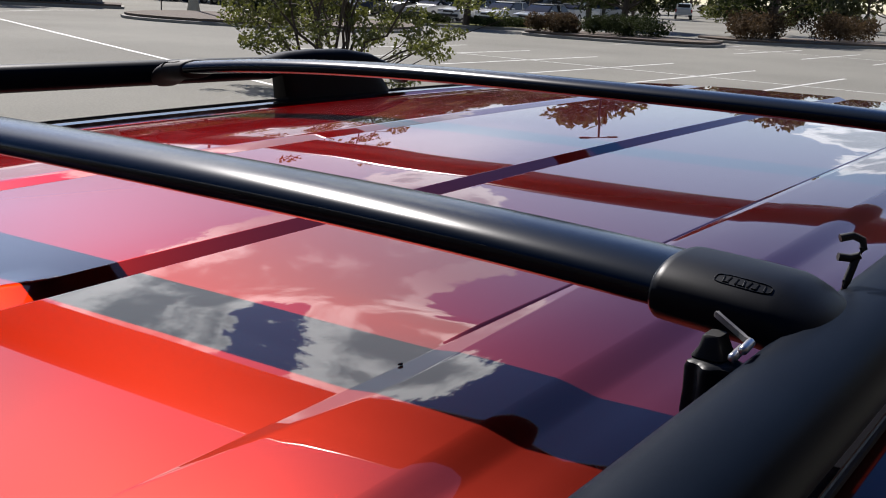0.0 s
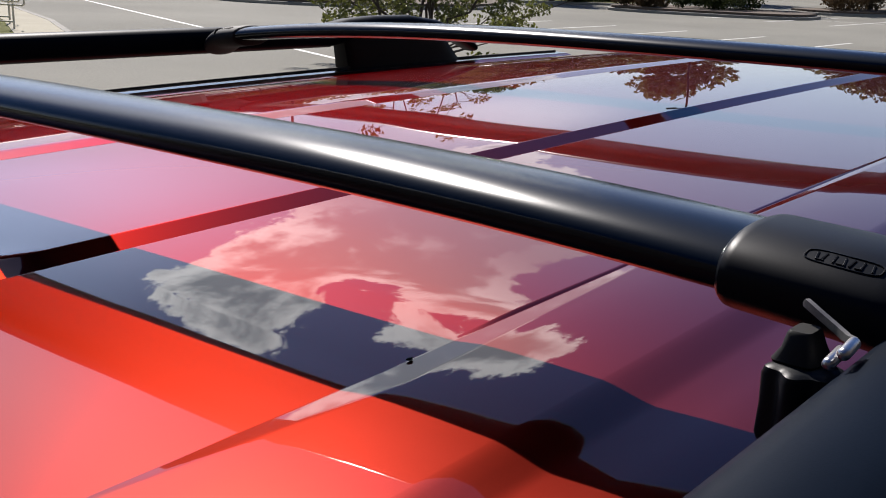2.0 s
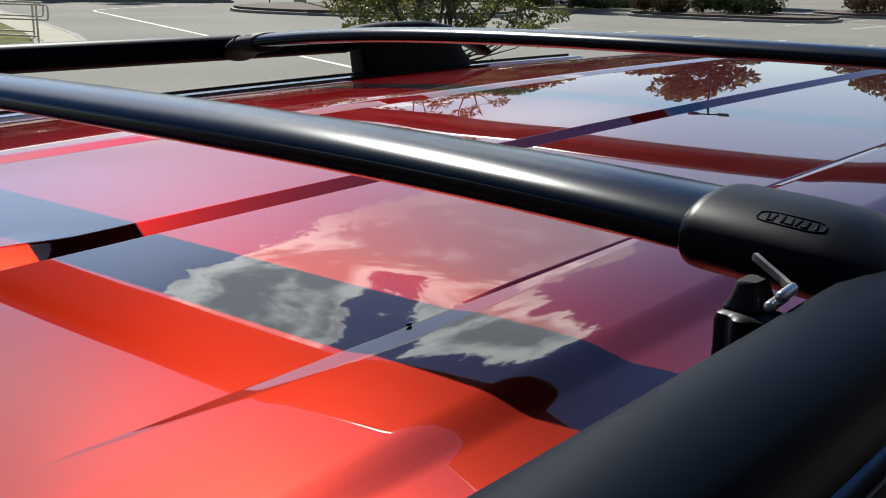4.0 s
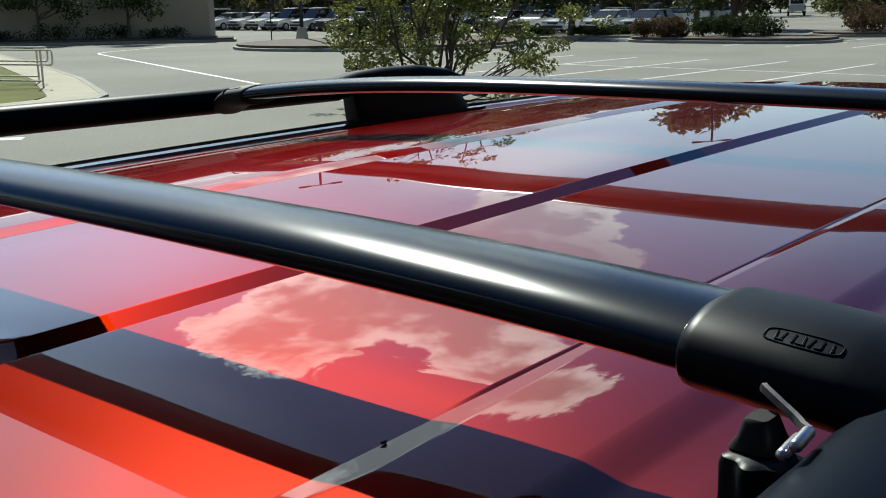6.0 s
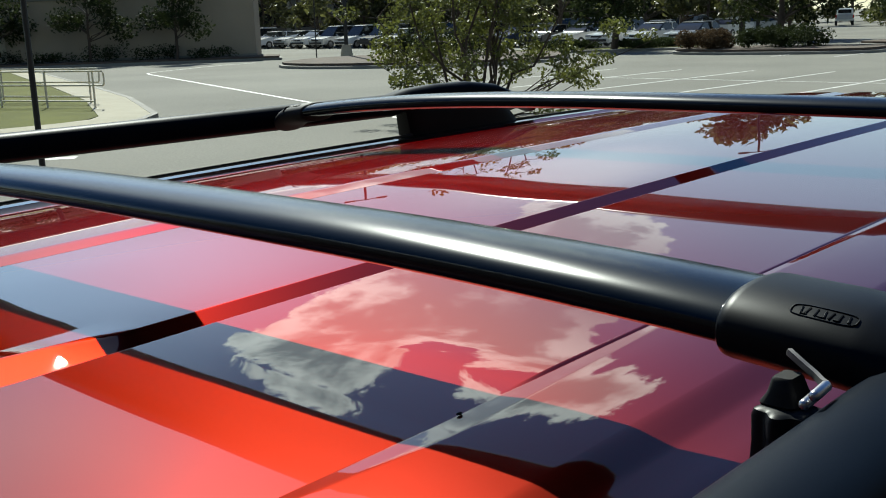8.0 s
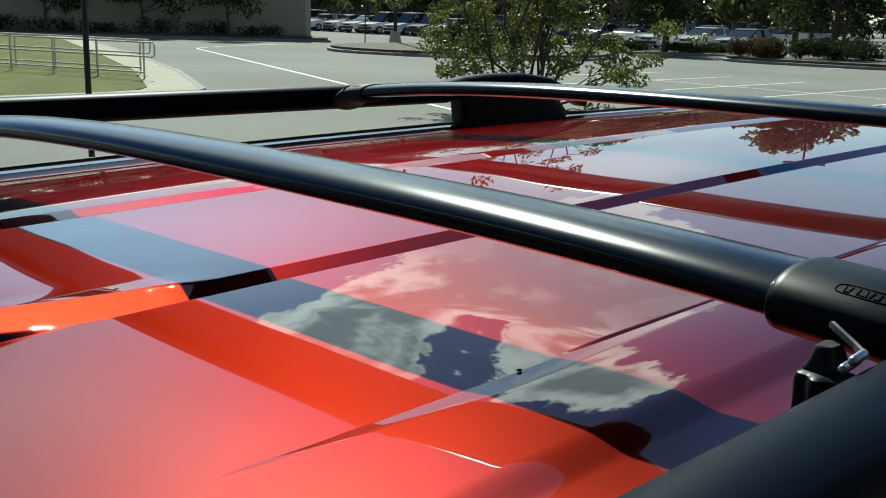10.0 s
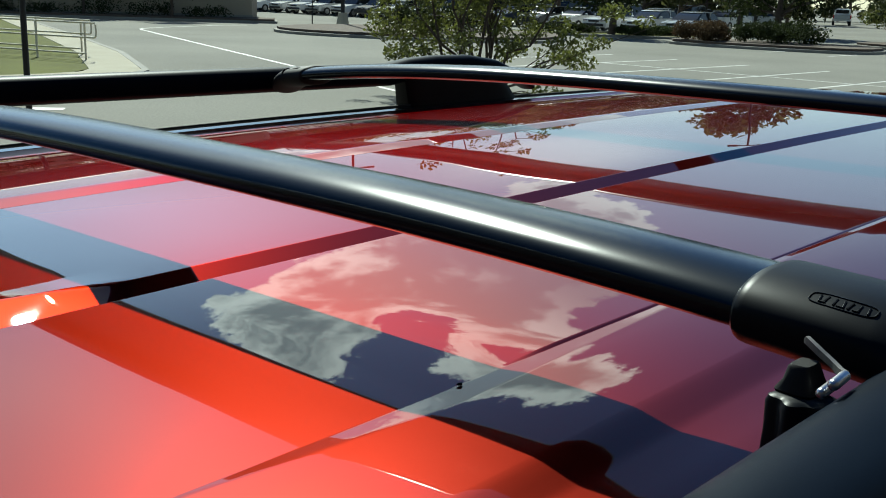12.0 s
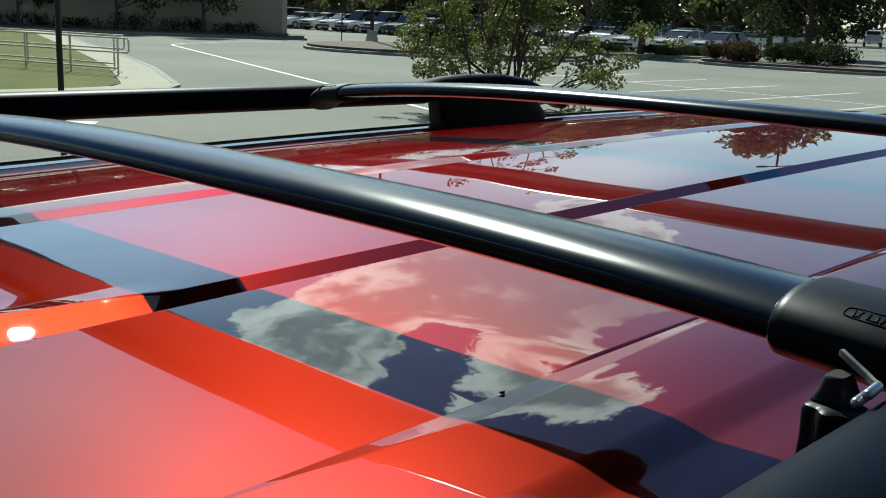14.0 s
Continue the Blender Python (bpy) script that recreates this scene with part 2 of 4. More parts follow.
def sweep(path, section, closed_ends=True, bm=None):
    """section(i) gives a ring of points already placed at step i of the path."""
    bm = bm or bmesh.new()
    rings = [[bm.verts.new(p) for p in section(i, q)] for i, q in enumerate(path)]
    k = len(rings[0])
    for a, b in zip(rings, rings[1:]):
        for j in range(k):
            bm.faces.new((a[j], a[(j + 1) % k], b[(j + 1) % k], b[j]))
    if closed_ends:
        bm.faces.new(rings[0][::-1])
        bm.faces.new(rings[-1])
    bmesh.ops.recalc_face_normals(bm, faces=bm.faces)
    return bm


def tube(points, radius, sides=8, bm=None):
    """Round tube along points; radius a number or one for each point."""
    pts = [Vector(p) for p in points]

    def ring(i, q):
        d = (pts[min(i + 1, len(pts) - 1)] - pts[max(i - 1, 0)]).normalized()
        a = d.cross(Vector((0, 0, 1)) if abs(d.z) < 0.9 else Vector((1, 0, 0))).normalized()
        b = d.cross(a)
        r = radius[i] if isinstance(radius, (list, tuple)) else radius
        return [q + r * (math.cos(t) * a + math.sin(t) * b) for t in (2 * math.pi * j / sides for j in range(sides))]

    return sweep(pts, ring, True, bm)


def slab(outline, z0, z1, bm=None):
    bm = bm or bmesh.new()
    lo, hi = [bm.verts.new((x, y, z0)) for x, y in outline], [bm.verts.new((x, y, z1)) for x, y in outline]
    bm.faces.new(hi)
    for i in range(len(lo)):
        j = (i + 1) % len(lo)
        bm.faces.new((lo[i], lo[j], hi[j], hi[i]))
    bmesh.ops.recalc_face_normals(bm, faces=bm.faces)
    return bm


def soft_ring(a, b, n=20, power=2.6):
    """Closed rounded section with half width a and half height b."""
    out = []
    for j in range(n):
        t = 2 * math.pi * j / n
        c, s = math.cos(t), math.sin(t)
        out.append((a * math.copysign(abs(c) ** (2 / power), c), b * math.copysign(abs(s) ** (2 / power), s)))
    return out


# ---- ground ----
def build_ground():
    n = 24
    verts, faces = [], []
    edge = [-1500 + 3000 * i / n for i in range(n + 1)]
    for y in edge:
        for x in edge:
            verts.append((x, y, 0))
    for j in range(n):
        for i in range(n):
            a = j * (n + 1) + i
            faces.append((a, a + 1, a + n + 2, a + n + 1))
    g = mesh_from("ground", verts, faces, ASPHALT)
    tagged(g, "sun-bleached grey asphalt of a large car park", "ground", kind="structure")


build_ground()


def stripe(p, q, width, label, group):
    p, q = Vector((*p, 0)), Vector((*q, 0))
    d = (q - p).normalized()
    s = Vector((-d.y, d.x, 0)) * width / 2
    z = Vector((0, 0, 0.004))
    n = max(2, int((q - p).length / 0.6))
    verts, faces = [], []
    rng = random.Random(int(p.x * 13 + p.y * 7))
    for i in range(n + 1):
        c = p.lerp(q, i / n)
        w = 1 + rng.uniform(-0.06, 0.06)
        verts += [c + s * w + z, c - s * w + z]
    for i in range(n):
        faces.append((2 * i, 2 * i + 1, 2 * i + 3, 2 * i + 2))
    ob = mesh_from("parking_line", verts, faces, LINE)
    return tagged(ob, label, "road marking", group, "structure")


for k in range(-8, 5):
    y = 10.93 + 2.74 * k
    stripe((22.0, y), (31.2, y + 0.15), 0.11, "worn white painted stall line on grey asphalt", "stall lines of the near row")
    stripe((41.0, y - 0.9), (50.2, y - 0.75), 0.11, "worn white painted stall line on grey asphalt", "stall lines of the far row")
stripe((26.6, -11.0), (26.6, 22.0), 0.10, "faded white line down the middle of the stalls", "centre lines")
stripe((45.6, -11.0), (45.6, 21.0), 0.10, "faded white line down the middle of the stalls", "centre lines")
stripe((22.9, 41.0), (13.4, 13.6), 0.13, "long white painted edge line across the asphalt", "edge lines")
# pale stripe standing in for the seam between two asphalt tones
BEND = [(22.9, 41.0), (23.4, 42.0), (24.5, 42.9), (25.9, 43.7), (29.3, 45.5), (32.2, 46.2)]
for p, q in zip(BEND, BEND[1:]):
    stripe(p, q, 0.12, "faint pale line bending round the drive along a seam in the asphalt", "edge lines")


# ---- the red car ----
MID = 0.505
# channel: place across the roof, depth, width of the near wall, width of the far wall, fading rear end
CHANNELS = [(0.0415, 0.0037, 1.0, 0.0225, None), (0.1285, 0.0014, 0.0150, 0.0030, -0.19), (0.3375, 0.0052, 0.003, 0.0185, None), (0.5943, 0.0048, 0.003, 0.0364, None),
            (0.880, 0.0010, 0.0014, 0.0130, -0.19), (0.955, 0.0052, 0.003, 0.018, None)]


def roof_z(x, y):
    """Height of the pressed roof skin: slope, channels and the drop at the sides and ends."""
    z = 1.7713 + 0.0338 * x - 0.0127 * x * x
    if y > 0.50:
        z -= 0.1535 * (y - 0.50) ** 2
    if y < 0.5:
        z += 0.0326 * (y - 0.5) ** 2
    if y < 0.02:
        z -= 1.9 * (0.02 - y) ** 2
    if y < 0.113:
        # the outer panel rolls off gently
        z -= 0.5 * (0.113 - max(y, 0.064)) ** 2
    if y > 1.03:
        z -= 1.5 * (y - 1.03) ** 2
    if x < -0.9:
        z -= 0.05 * (x + 0.9) ** 2
    # the middle channel's wall widens and flattens towards the rear
    wide = 0.0185 + 0.008 * min(1.0, max(0.0, (-0.065 - x) / 0.035)) - 0.001 * min(1.5, max(0.0, (-0.115 - x) / 0.035))
    if 0.3375 < y < 0.59:
        # the middle panel starts a little higher and eases down
        u = max(0.0, (y - 0.3375 - wide) / (0.2525 - wide))
        start = min(1.0, (y - 0.3375) / wide)
        z += 0.0022 * start * (1 - u) ** 2 * (1 + 2 * u)
    if 0.3345 < y < 0.386 and -0.44 < x < -0.0425:
        rear = min(1.0, (x + 0.44) / 0.24)
        z += 0.4 * max(x + 0.0425, -0.1575) ** 2 * rear * rear * (3 - 2 * rear) * min(1.0, (y - 0.3345) / 0.003, (0.386 - y) / 0.022)
    for y0, depth, near, far, end in CHANNELS:
        k = 1.0 if end is None else float(np.interp(x, [end, -0.05, 0.13], [0.0, 1.0, 0.35]))
        far = wide if y0 == 0.3375 else far
        u = (y - y0) / max(k, 1e-3)
        if -near < u < (0.14 if y0 == 0.1285 else far):
            rise = 1 - u / far
            if y0 == 0.1285:
                # the far wall stands steep ahead of the bar and flattens out behind it
                steep = min(1.0, max(0.0, (x - 0.0) / 0.03))
                rise = rise * steep if u < far else 0.0
                rise += (1 - u / 0.14) * (1 - steep)
            z -= k * depth * ((u + near) / near if u < 0 else rise * (0.5 + rise * (1.5 - rise)) if near == 1.0 else rise)
    return z


def build_roof(parent):
    ys = set(np.round(np.arange(MID - 0.62, MID + 0.6201, 0.02), 4))
    for y0, _, near, far, _ in CHANNELS:
        for u in (-near - 0.003, -near - 0.0008, -near, -near * 0.8, -near * 0.5, -near * 0.25, 0.0, far * 0.25, far * 0.5, far * 0.8, far, far + 0.0008, far + 0.003):
            if abs(y0 + u - MID) < 0.62:
                ys.add(round(y0 + u, 5))
    ys |= {round(0.1110 + 0.001 * k, 4) for k in range(24)} | {round(0.3375 + 0.0015 * k, 4) for k in range(34)}
    ys = sorted(ys)
    xs = sorted({round(-1.75 + 3.2 * i / 64, 4) for i in range(65)} | {round(-0.24 + 0.008 * i, 4) for i in range(50)})
    verts = [(x, y, roof_z(x, y)) for x in xs for y in ys]
    k = len(ys)
    faces = [(i * k + j, (i + 1) * k + j, (i + 1) * k + j + 1, i * k + j + 1) for i in range(len(xs) - 1) for j in range(k - 1)]
    return mesh_from("roof_panel", verts, faces, RED, parent, "glossy red roof skin with pressed channels", True)


def body_low(x):
    """Lower edge of the body side, lifted over the wheels."""
    z = 0.30
    for wx in (-1.05, 1.75):
        if abs(x - wx) < 0.42:
            z = max(z, 0.34 + math.sqrt(0.42 ** 2 - (x - wx) ** 2))
    return z


def body_high(x):
    """Upper edge of the body side: roof, windscreen pillar, bonnet."""
    if x < 1.44:
        return 1.695
    if x < 2.05:
        return 1.695 + (1.045 - 1.695) * (x - 1.44) / 0.61
    return 1.045 - 0.17 * ((x - 2.05) / 0.7) ** 1.6


def body_half(x, z):
    """Half the body's width at a height, drawn in towards nose and tail."""
    w = np.interp(z, [0.30, 0.55, 0.80, 1.02, 1.20, 1.64, 1.70], [0.82, 0.855, 0.855, 0.82, 0.75, 0.64, 0.62])
    if x > 2.1:
        w -= 0.30 * (x - 2.1) ** 2
    if x < -1.5:
        w -= 0.35 * (x + 1.5) ** 2
    return float(w)


def build_car():
    car = thing("car", (0, 0, 0), "glossy red sport utility car parked on asphalt, black roof rails", "car")
    build_roof(car)
    # body shell under the roof
    half = 0.62
    for s in (-1, 1):
        bm = bmesh.new()
        rings = []
        for i in range(93):
            x = -1.80 + 0.05 * i
            lo, hi = body_low(x), body_high(x)
            rings.append([bm.verts.new((x, MID + s * body_half(x, lo + (hi - lo) * j / 16), lo + (hi - lo) * j / 16)) for j in range(17)])
        for ra, rb in zip(rings, rings[1:]):
            for j in range(16):
                bm.faces.new((ra[j], ra[j + 1], rb[j + 1], rb[j]))
        bmesh.ops.recalc_face_normals(bm, faces=bm.faces)
        part("body_side", bm, RED, car, "glossy red body side with wheel arches", True)
        for f in (((-1.60, 1.18), (-0.95, 1.18), (-0.95, 1.58), (-1.50, 1.58)), ((-0.88, 1.17), (0.12, 1.16), (0.12, 1.59), (-0.88, 1.59)), ((0.20, 1.16), (1.76, 1.15), (1.40, 1.58), (0.20, 1.59))):
            bm = bmesh.new()
            vs = []
            for lift in (0.004, -0.02):
                vs.append([bm.verts.new((x, MID + s * (body_half(x, z) + lift), z)) for x, z in f])
            bm.faces.new(vs[0])
            for j in range(4):
                bm.faces.new((vs[0][j], vs[0][(j + 1) % 4], vs[1][(j + 1) % 4], vs[1][j]))
            bmesh.ops.recalc_face_normals(bm, faces=bm.faces)
            part("side_window", bm, GLASS, car, "dark tinted side window")
        for x, z in ((-0.75, 1.02), (0.35, 1.02)):
            part("door_handle", box((0.20, 0.035, 0.035), (x, MID + s * (body_half(x, z) + 0.012), z), 0.012), RED, car)
        mirror = box((0.16, 0.20, 0.15), (1.50, MID + s * 0.92, 1.16), 0.05, segs=3)
        part("door_mirror", mirror, RED, car, "", True)
        part("headlight", box((0.26, 0.30, 0.15), (2.62, MID + s * 0.58, 0.78), 0.05, segs=3), CHROME, car, "clear headlight", True)
        part("tail_light", box((0.10, 0.16, 0.46), (-1.82, MID + s * 0.70, 1.02), 0.03, segs=3), TAIL, car, "red tail light", True)
        line = [(-1.6 + 0.1 * i, 0, 0) for i in range(31)]

        def along(section):
            return lambda i, q: [(q[0], MID + s * (0.550 + u), roof_z(q[0], MID + s * 0.550) + v) for u, v in section]

        if s > 0:
            part("roof_flange", sweep(line, along(((-0.036, -0.004), (-0.036, 0.0035), (-0.026, 0.0050), (-0.014, 0.0080), (-0.014, -0.004)))), RED, car, "red upturned roof flange", True)
            top = 0.0088
        else:
            top = 0.0016
        part("ditch_moulding", sweep(line, along(((-0.014, -0.004), (-0.014, top - 0.0004), (0.000, top), (0.012, top + 0.0003), (0.012, -0.004)))), DITCH, car, "glossy black roof ditch moulding", True)
        bm = sweep(line, lambda i, q: [(q[0], MID + s * 0.565 + u, roof_z(q[0], MID + s * 0.550) + top + 0.001 + v) for u, v in soft_ring(0.0016, 0.0022, 8)])
        part("drip_edge", bm, RUBBER, car, "black rubber drip edge", True)
        for wx in (-1.05, 1.75):
            wheel = new("wheel")
            wheel.parent = car
            bm = bmesh.new()
            bmesh.ops.create_cone(bm, cap_ends=True, segments=28, radius1=0.36, radius2=0.36, depth=0.23)
            bmesh.ops.bevel(bm, geom=[e for e in bm.edges if len(e.link_faces) == 2 and abs(e.verts[0].co.z - e.verts[1].co.z) < 1e-4], offset=0.03, segments=2, affect="EDGES")
            bmesh.ops.rotate(bm, cent=(0, 0, 0), matrix=Matrix.Rotation(radians(90), 3, "X"), verts=bm.verts)
            bmesh.ops.translate(bm, vec=(wx, MID + s * 0.80, 0.36), verts=bm.verts)
            part("tyre", bm, RUBBER, wheel, "black rubber tyre")
            bm = bmesh.new()
            bmesh.ops.create_cone(bm, cap_ends=True, segments=20, radius1=0.22, radius2=0.20, depth=0.25)
            bmesh.ops.rotate(bm, cent=(0, 0, 0), matrix=Matrix.Rotation(radians(90), 3, "X"), verts=bm.verts)
            bmesh.ops.translate(bm, vec=(wx, MID + s * 0.805, 0.36), verts=bm.verts)
            part("rim", bm, RIM, wheel, "silver alloy rim")
    # front: windscreen, bonnet, nose; rear: tailgate
    bm = bmesh.new()
    w0, w1 = 0.58, 0.70
    vs = [bm.verts.new(p) for p in ((1.44, MID - w0, 1.74), (1.44, MID + w0, 1.74), (2.10, MID + w1, 1.12), (2.10, MID - w1, 1.12))]
    bm.faces.new(vs)
    part("windscreen", bm, GLASS, car, "dark windscreen glass")
    bm = bmesh.new()
    rows = [[bm.verts.new((x, MID + v * body_half(x, body_high(x)), body_high(x) + 0.045 * (1 - v * v))) for v in [-1 + j / 8 for j in range(17)]] for x in [2.05 + 0.075 * i for i in range(10)]]
    for ra, rb in zip(rows, rows[1:]):
        for j in range(16):
            bm.faces.new((ra[j], ra[j + 1], rb[j + 1], rb[j]))
    bmesh.ops.recalc_face_normals(bm, faces=bm.faces)
    part("bonnet", bm, RED, car, "red crowned bonnet", True)
    for name, x0, push, top, mat in (("front_bumper", 2.725, 0.13, 0.925, RED), ("tailgate", -1.79, -0.10, 1.08, RED)):
        bm = bmesh.new()
        rows = []
        for j in range(9):
            z = 0.30 + (top - 0.30) * j / 8
            w = body_half(x0, z)
            rows.append([bm.verts.new((x0 + push * (1 - abs(v) ** 3) * math.sin(math.pi * (0.18 + 0.70 * (1 - j / 8))), MID + v * w, z)) for v in [-1 + k / 8 for k in range(17)]])
        for ra, rb in zip(rows, rows[1:]):
            for j in range(16):
                bm.faces.new((ra[j], ra[j + 1], rb[j + 1], rb[j]))
        bmesh.ops.recalc_face_normals(bm, faces=bm.faces)
        part(name, bm, mat, car, "", True)
    part("grille", box((0.10, 0.80, 0.16), (2.78, MID, 0.74), 0.03), PLASTIC, car, "black grille")
    part("lower_bumper", box((0.16, 1.45, 0.22), (-1.86, MID, 0.46), 0.06, segs=3), PLASTIC, car, "black rear bumper", True)
    bm = bmesh.new()
    vs = [bm.verts.new(p) for p in ((-1.75, MID - 0.60, 1.66), (-1.86, MID - 0.70, 1.05), (-1.86, MID + 0.70, 1.05), (-1.75, MID + 0.60, 1.66))]
    bm.faces.new(vs)
    part("rear_window", bm, GLASS, car, "dark rear window")
    part("underbody", box((4.3, 1.5, 0.2), (0.45, MID, 0.38), 0.04), RUBBER, car)
    build_rail(car, -0.0505, 1.8295, 0.025, -1)
    build_rail(car, 1.085, 1.8185, 0.002, 1)
    return car


def build_rail(car, y, top, slope, side):
    """Side rail: a fat rounded bar with a raised end and a tapered foot at both ends."""
    rail = new("roof_rail")
    rail.parent = car
    tagged(rail, "black roof side rail")
    xs = [-1.25, -1.2, -1.1, -0.9] + [-0.7 + 0.1 * i for i in range(15)] + [0.80, 0.84, 0.90, 0.98, 1.05, 1.10, 1.15]

    def ring(i, q):
        x = q[0]
        z = top + slope * x
        fat = 1.0
        if x > 0.80:
            z += (0.003 if side < 0 else 0.0105) * min(1, (x - 0.80) / 0.06)
        if x > 0.98:
            z -= 1.8 * (x - 0.98) ** 2
            fat = max(0.25, 1 - (x - 0.98) * 3.5)
        if x < -1.1:
            z -= (-1.1 - x) * 0.35
            fat = 0.6
        return [(x, y + u, z - 0.018 * fat + v * fat) for u, v in soft_ring(0.021, 0.018, 20, 2.5)]

    part("rail_bar", sweep([(x, 0, 0) for x in xs], ring), RAIL_COAT, rail, "satin black rail bar", True)
    for a, b, c, d in ((0.824, 1.06, 0.838, 1.135), (-1.24, -1.0, -1.29, -1.02)):
        zt = top + slope * a - 0.02
        bm = bmesh.new()
        n = 12
        rings = []
        for i in range(n + 1):
            u = i / n
            z = zt + (roof_z((c + d) / 2, y) - 0.01 - zt) * u
            x0, x1 = a + (c - a) * u, b + (d - b) * u
            wy = 0.018 + 0.006 * u
            rings.append([bm.verts.new(((x0 + x1) / 2 + p * (x1 - x0) / 2, y + q * wy, z)) for p, q in soft_ring(1, 1, 20, 6)])
        for r0, r1 in zip(rings, rings[1:]):
            for j in range(20):
                bm.faces.new((r0[j], r0[(j + 1) % 20], r1[(j + 1) % 20], r1[j]))
        bm.faces.new(rings[0])
        bm.faces.new(rings[-1])
        bmesh.ops.recalc_face_normals(bm, faces=bm.faces)
        part("rail_foot", bm, PLASTIC, rail, "black moulded rail foot", True)


build_car()


# ---- crossbars ----
def bar_z(y, mid, droop):
    """Centre height of a crossbar bowed down to both ends."""
    u = y - 0.35
    return mid - 0.0047 * u - (droop * u ** 2.9 if u > 0 else 0.1613 * abs(u) ** 3)


def bar_ring(n=44):
    """Cross section of a bar: domed above, flatter below with tight lower corners."""
    out = []
    for k in range(n):
        a = 2 * math.pi * k / n
        c, v = math.cos(a), math.sin(a)
        e = 2.1 if v >= 0 else 3.0
        out.append((0.0287 * math.copysign(abs(c) ** (2 / e), c), (0.0101 if v >= 0 else 0.0086) * math.copysign(abs(v) ** (2 / e), v)))
    return out


def build_crossbar(x, mid, droop):
    base = Vector((x, 0.515, bar_z(0.5, mid, droop)))
    bar = thing("roof_crossbar", base, "black oval roof crossbar clamped between the side rails", "roof rack", "crossbars on the roof")

    def add(name, bm, mat, parent, label="", smooth=True):
        # the bar stands slightly askew between the rails
        for v in bm.verts:
            v.co.x -= 0.0467 * (v.co.y - 0.35)
        bmesh.ops.translate(bm, vec=-base, verts=bm.verts)
        return part(name, bm, mat, parent, label, smooth)

    ys = [-0.03 + 1.08 * i / 48 for i in range(49)]
    add("bar", sweep([(x, y, 0) for y in ys], lambda i, q: [(x + u, q[1], bar_z(q[1], mid, droop) + v) for u, v in bar_ring()]),
        BLACK_PAINT, bar, "satin black oval aluminium bar")
    for s, y_in in ((-1, 0.0175), (1, 1.000)):
        steps = [(0, 0.80), (0.0008, 0.92), (0.0025, 0.985), (0.005, 1.0), (0.03, 1.02), (0.045, 1.03), (0.049, 1.025), (0.055, 1.02), (0.061, 0.99), (0.065, 0.94), (0.0665, 0.85)]
        bm = sweep([(x, y_in + s * d, k) for d, k in steps],
                   lambda i, q: [(x + u * q[2], q[1], bar_z(q[1], mid, droop) - 0.0012 - 15.0 * max(0.0, abs(q[1] - y_in) - 0.040) ** 2 + v * q[2]) for u, v in soft_ring(0.0308, 0.0138, 40, 2.25)])
        clamp = add("clamp", bm, PLASTIC if s < 0 else RUBBER, bar, "black moulded end clamp")
        y = y_in + s * 0.0305
        z = bar_z(y, mid, droop)
        # raised name plate: a rounded outline and plain bars
        def on_top(u, v):
            """A point of the clamp's upper front face: u along the bar, v round it."""
            t = math.radians(v)
            c, n = math.cos(t), math.sin(t)
            px = 0.0315 * math.copysign(abs(c) ** (2 / 2.25), c)
            pz = 0.0141 * math.copysign(abs(n) ** (2 / 2.25), n)
            return Vector((x + px, y + u - 0.0037, bar_z(y + u - 0.0037, mid, droop) - 0.0012 + pz))
        ring = [on_top(0.0108 * math.copysign(abs(math.cos(a)) ** 0.5, math.cos(a)), 127 + 7.5 * math.copysign(abs(math.sin(a)) ** 0.5, math.sin(a))) for a in (2 * math.pi * k / 28 for k in range(29))]
        add("logo_outline", tube(ring, 0.00024, 6), PLASTIC, clamp, "raised oval outline of a name plate")
        bm = bmesh.new()
        for k in range(7):
            u = -0.0078 + 0.0026 * k
            tube([on_top(u, 122.5), on_top(u + 0.0006 * (k % 3 - 1), 131.5)], 0.00035, 5, bm)
            if k % 2:
                tube([on_top(u, 131.0), on_top(u + 0.0017, 131.0)], 0.00030, 5, bm)
        add("logo_mark", bm, PLASTIC, clamp, "raised plain bars on the clamp")
        # strap, block, star knob and bolts below the clamp
        if s > 0:
            k0 = Vector((x - 0.034, y_in + 0.0285, z + 0.006))
            pts = [k0 + Vector(p) for p in ((0.005, -0.0012, 0.0045), (0.0, 0.0, 0.0035), (0.0, 0.005, 0.0), (0.002, 0.010, -0.0035), (0.007, 0.013, -0.005))]
        else:
            pts = [Vector((x + dx, yy, z + dz)) for dx, yy, dz in ((-0.0400, -0.0150, 0.0030), (-0.0411, -0.0157, 0.0027), (-0.0436, -0.0208, 0.0009), (-0.0461, -0.0262, -0.0010), (-0.0495, -0.0295, -0.0013), (-0.0530, -0.0325, -0.0006))]

        def strap_ring(i, q):
            w = Vector((-0.0003, 0.0005 * s, 0.0010))
            t = Vector((-0.0006, -0.0004 * s, 0.0))
            k = 0.6 if i == 0 else 1.0
            return [q + w * k + t, q - w * k + t, q - w * k - t, q + w * k - t]

        if s < 0:
            # open hook of black rod behind the clamp, its shank runs down into the clamp
            c = Vector((0.038, -0.036, 1.846)) + Vector((x + 0.011, 0, bar_z(0.35, mid, droop) - 1.8352))
            rod = [c + Vector(p) for p in ((-0.0023, 0.0043, 0.0025), (0.0011, 0.0001, 0.0037), (0.0031, -0.0033, 0.0021), (0.0027, -0.0043, -0.0014), (0.0010, -0.0033, -0.0043), (-0.0013, -0.0005, -0.0054), (-0.0042, 0.0036, -0.0050))]
            bm = tube(rod, 0.0017, 10)
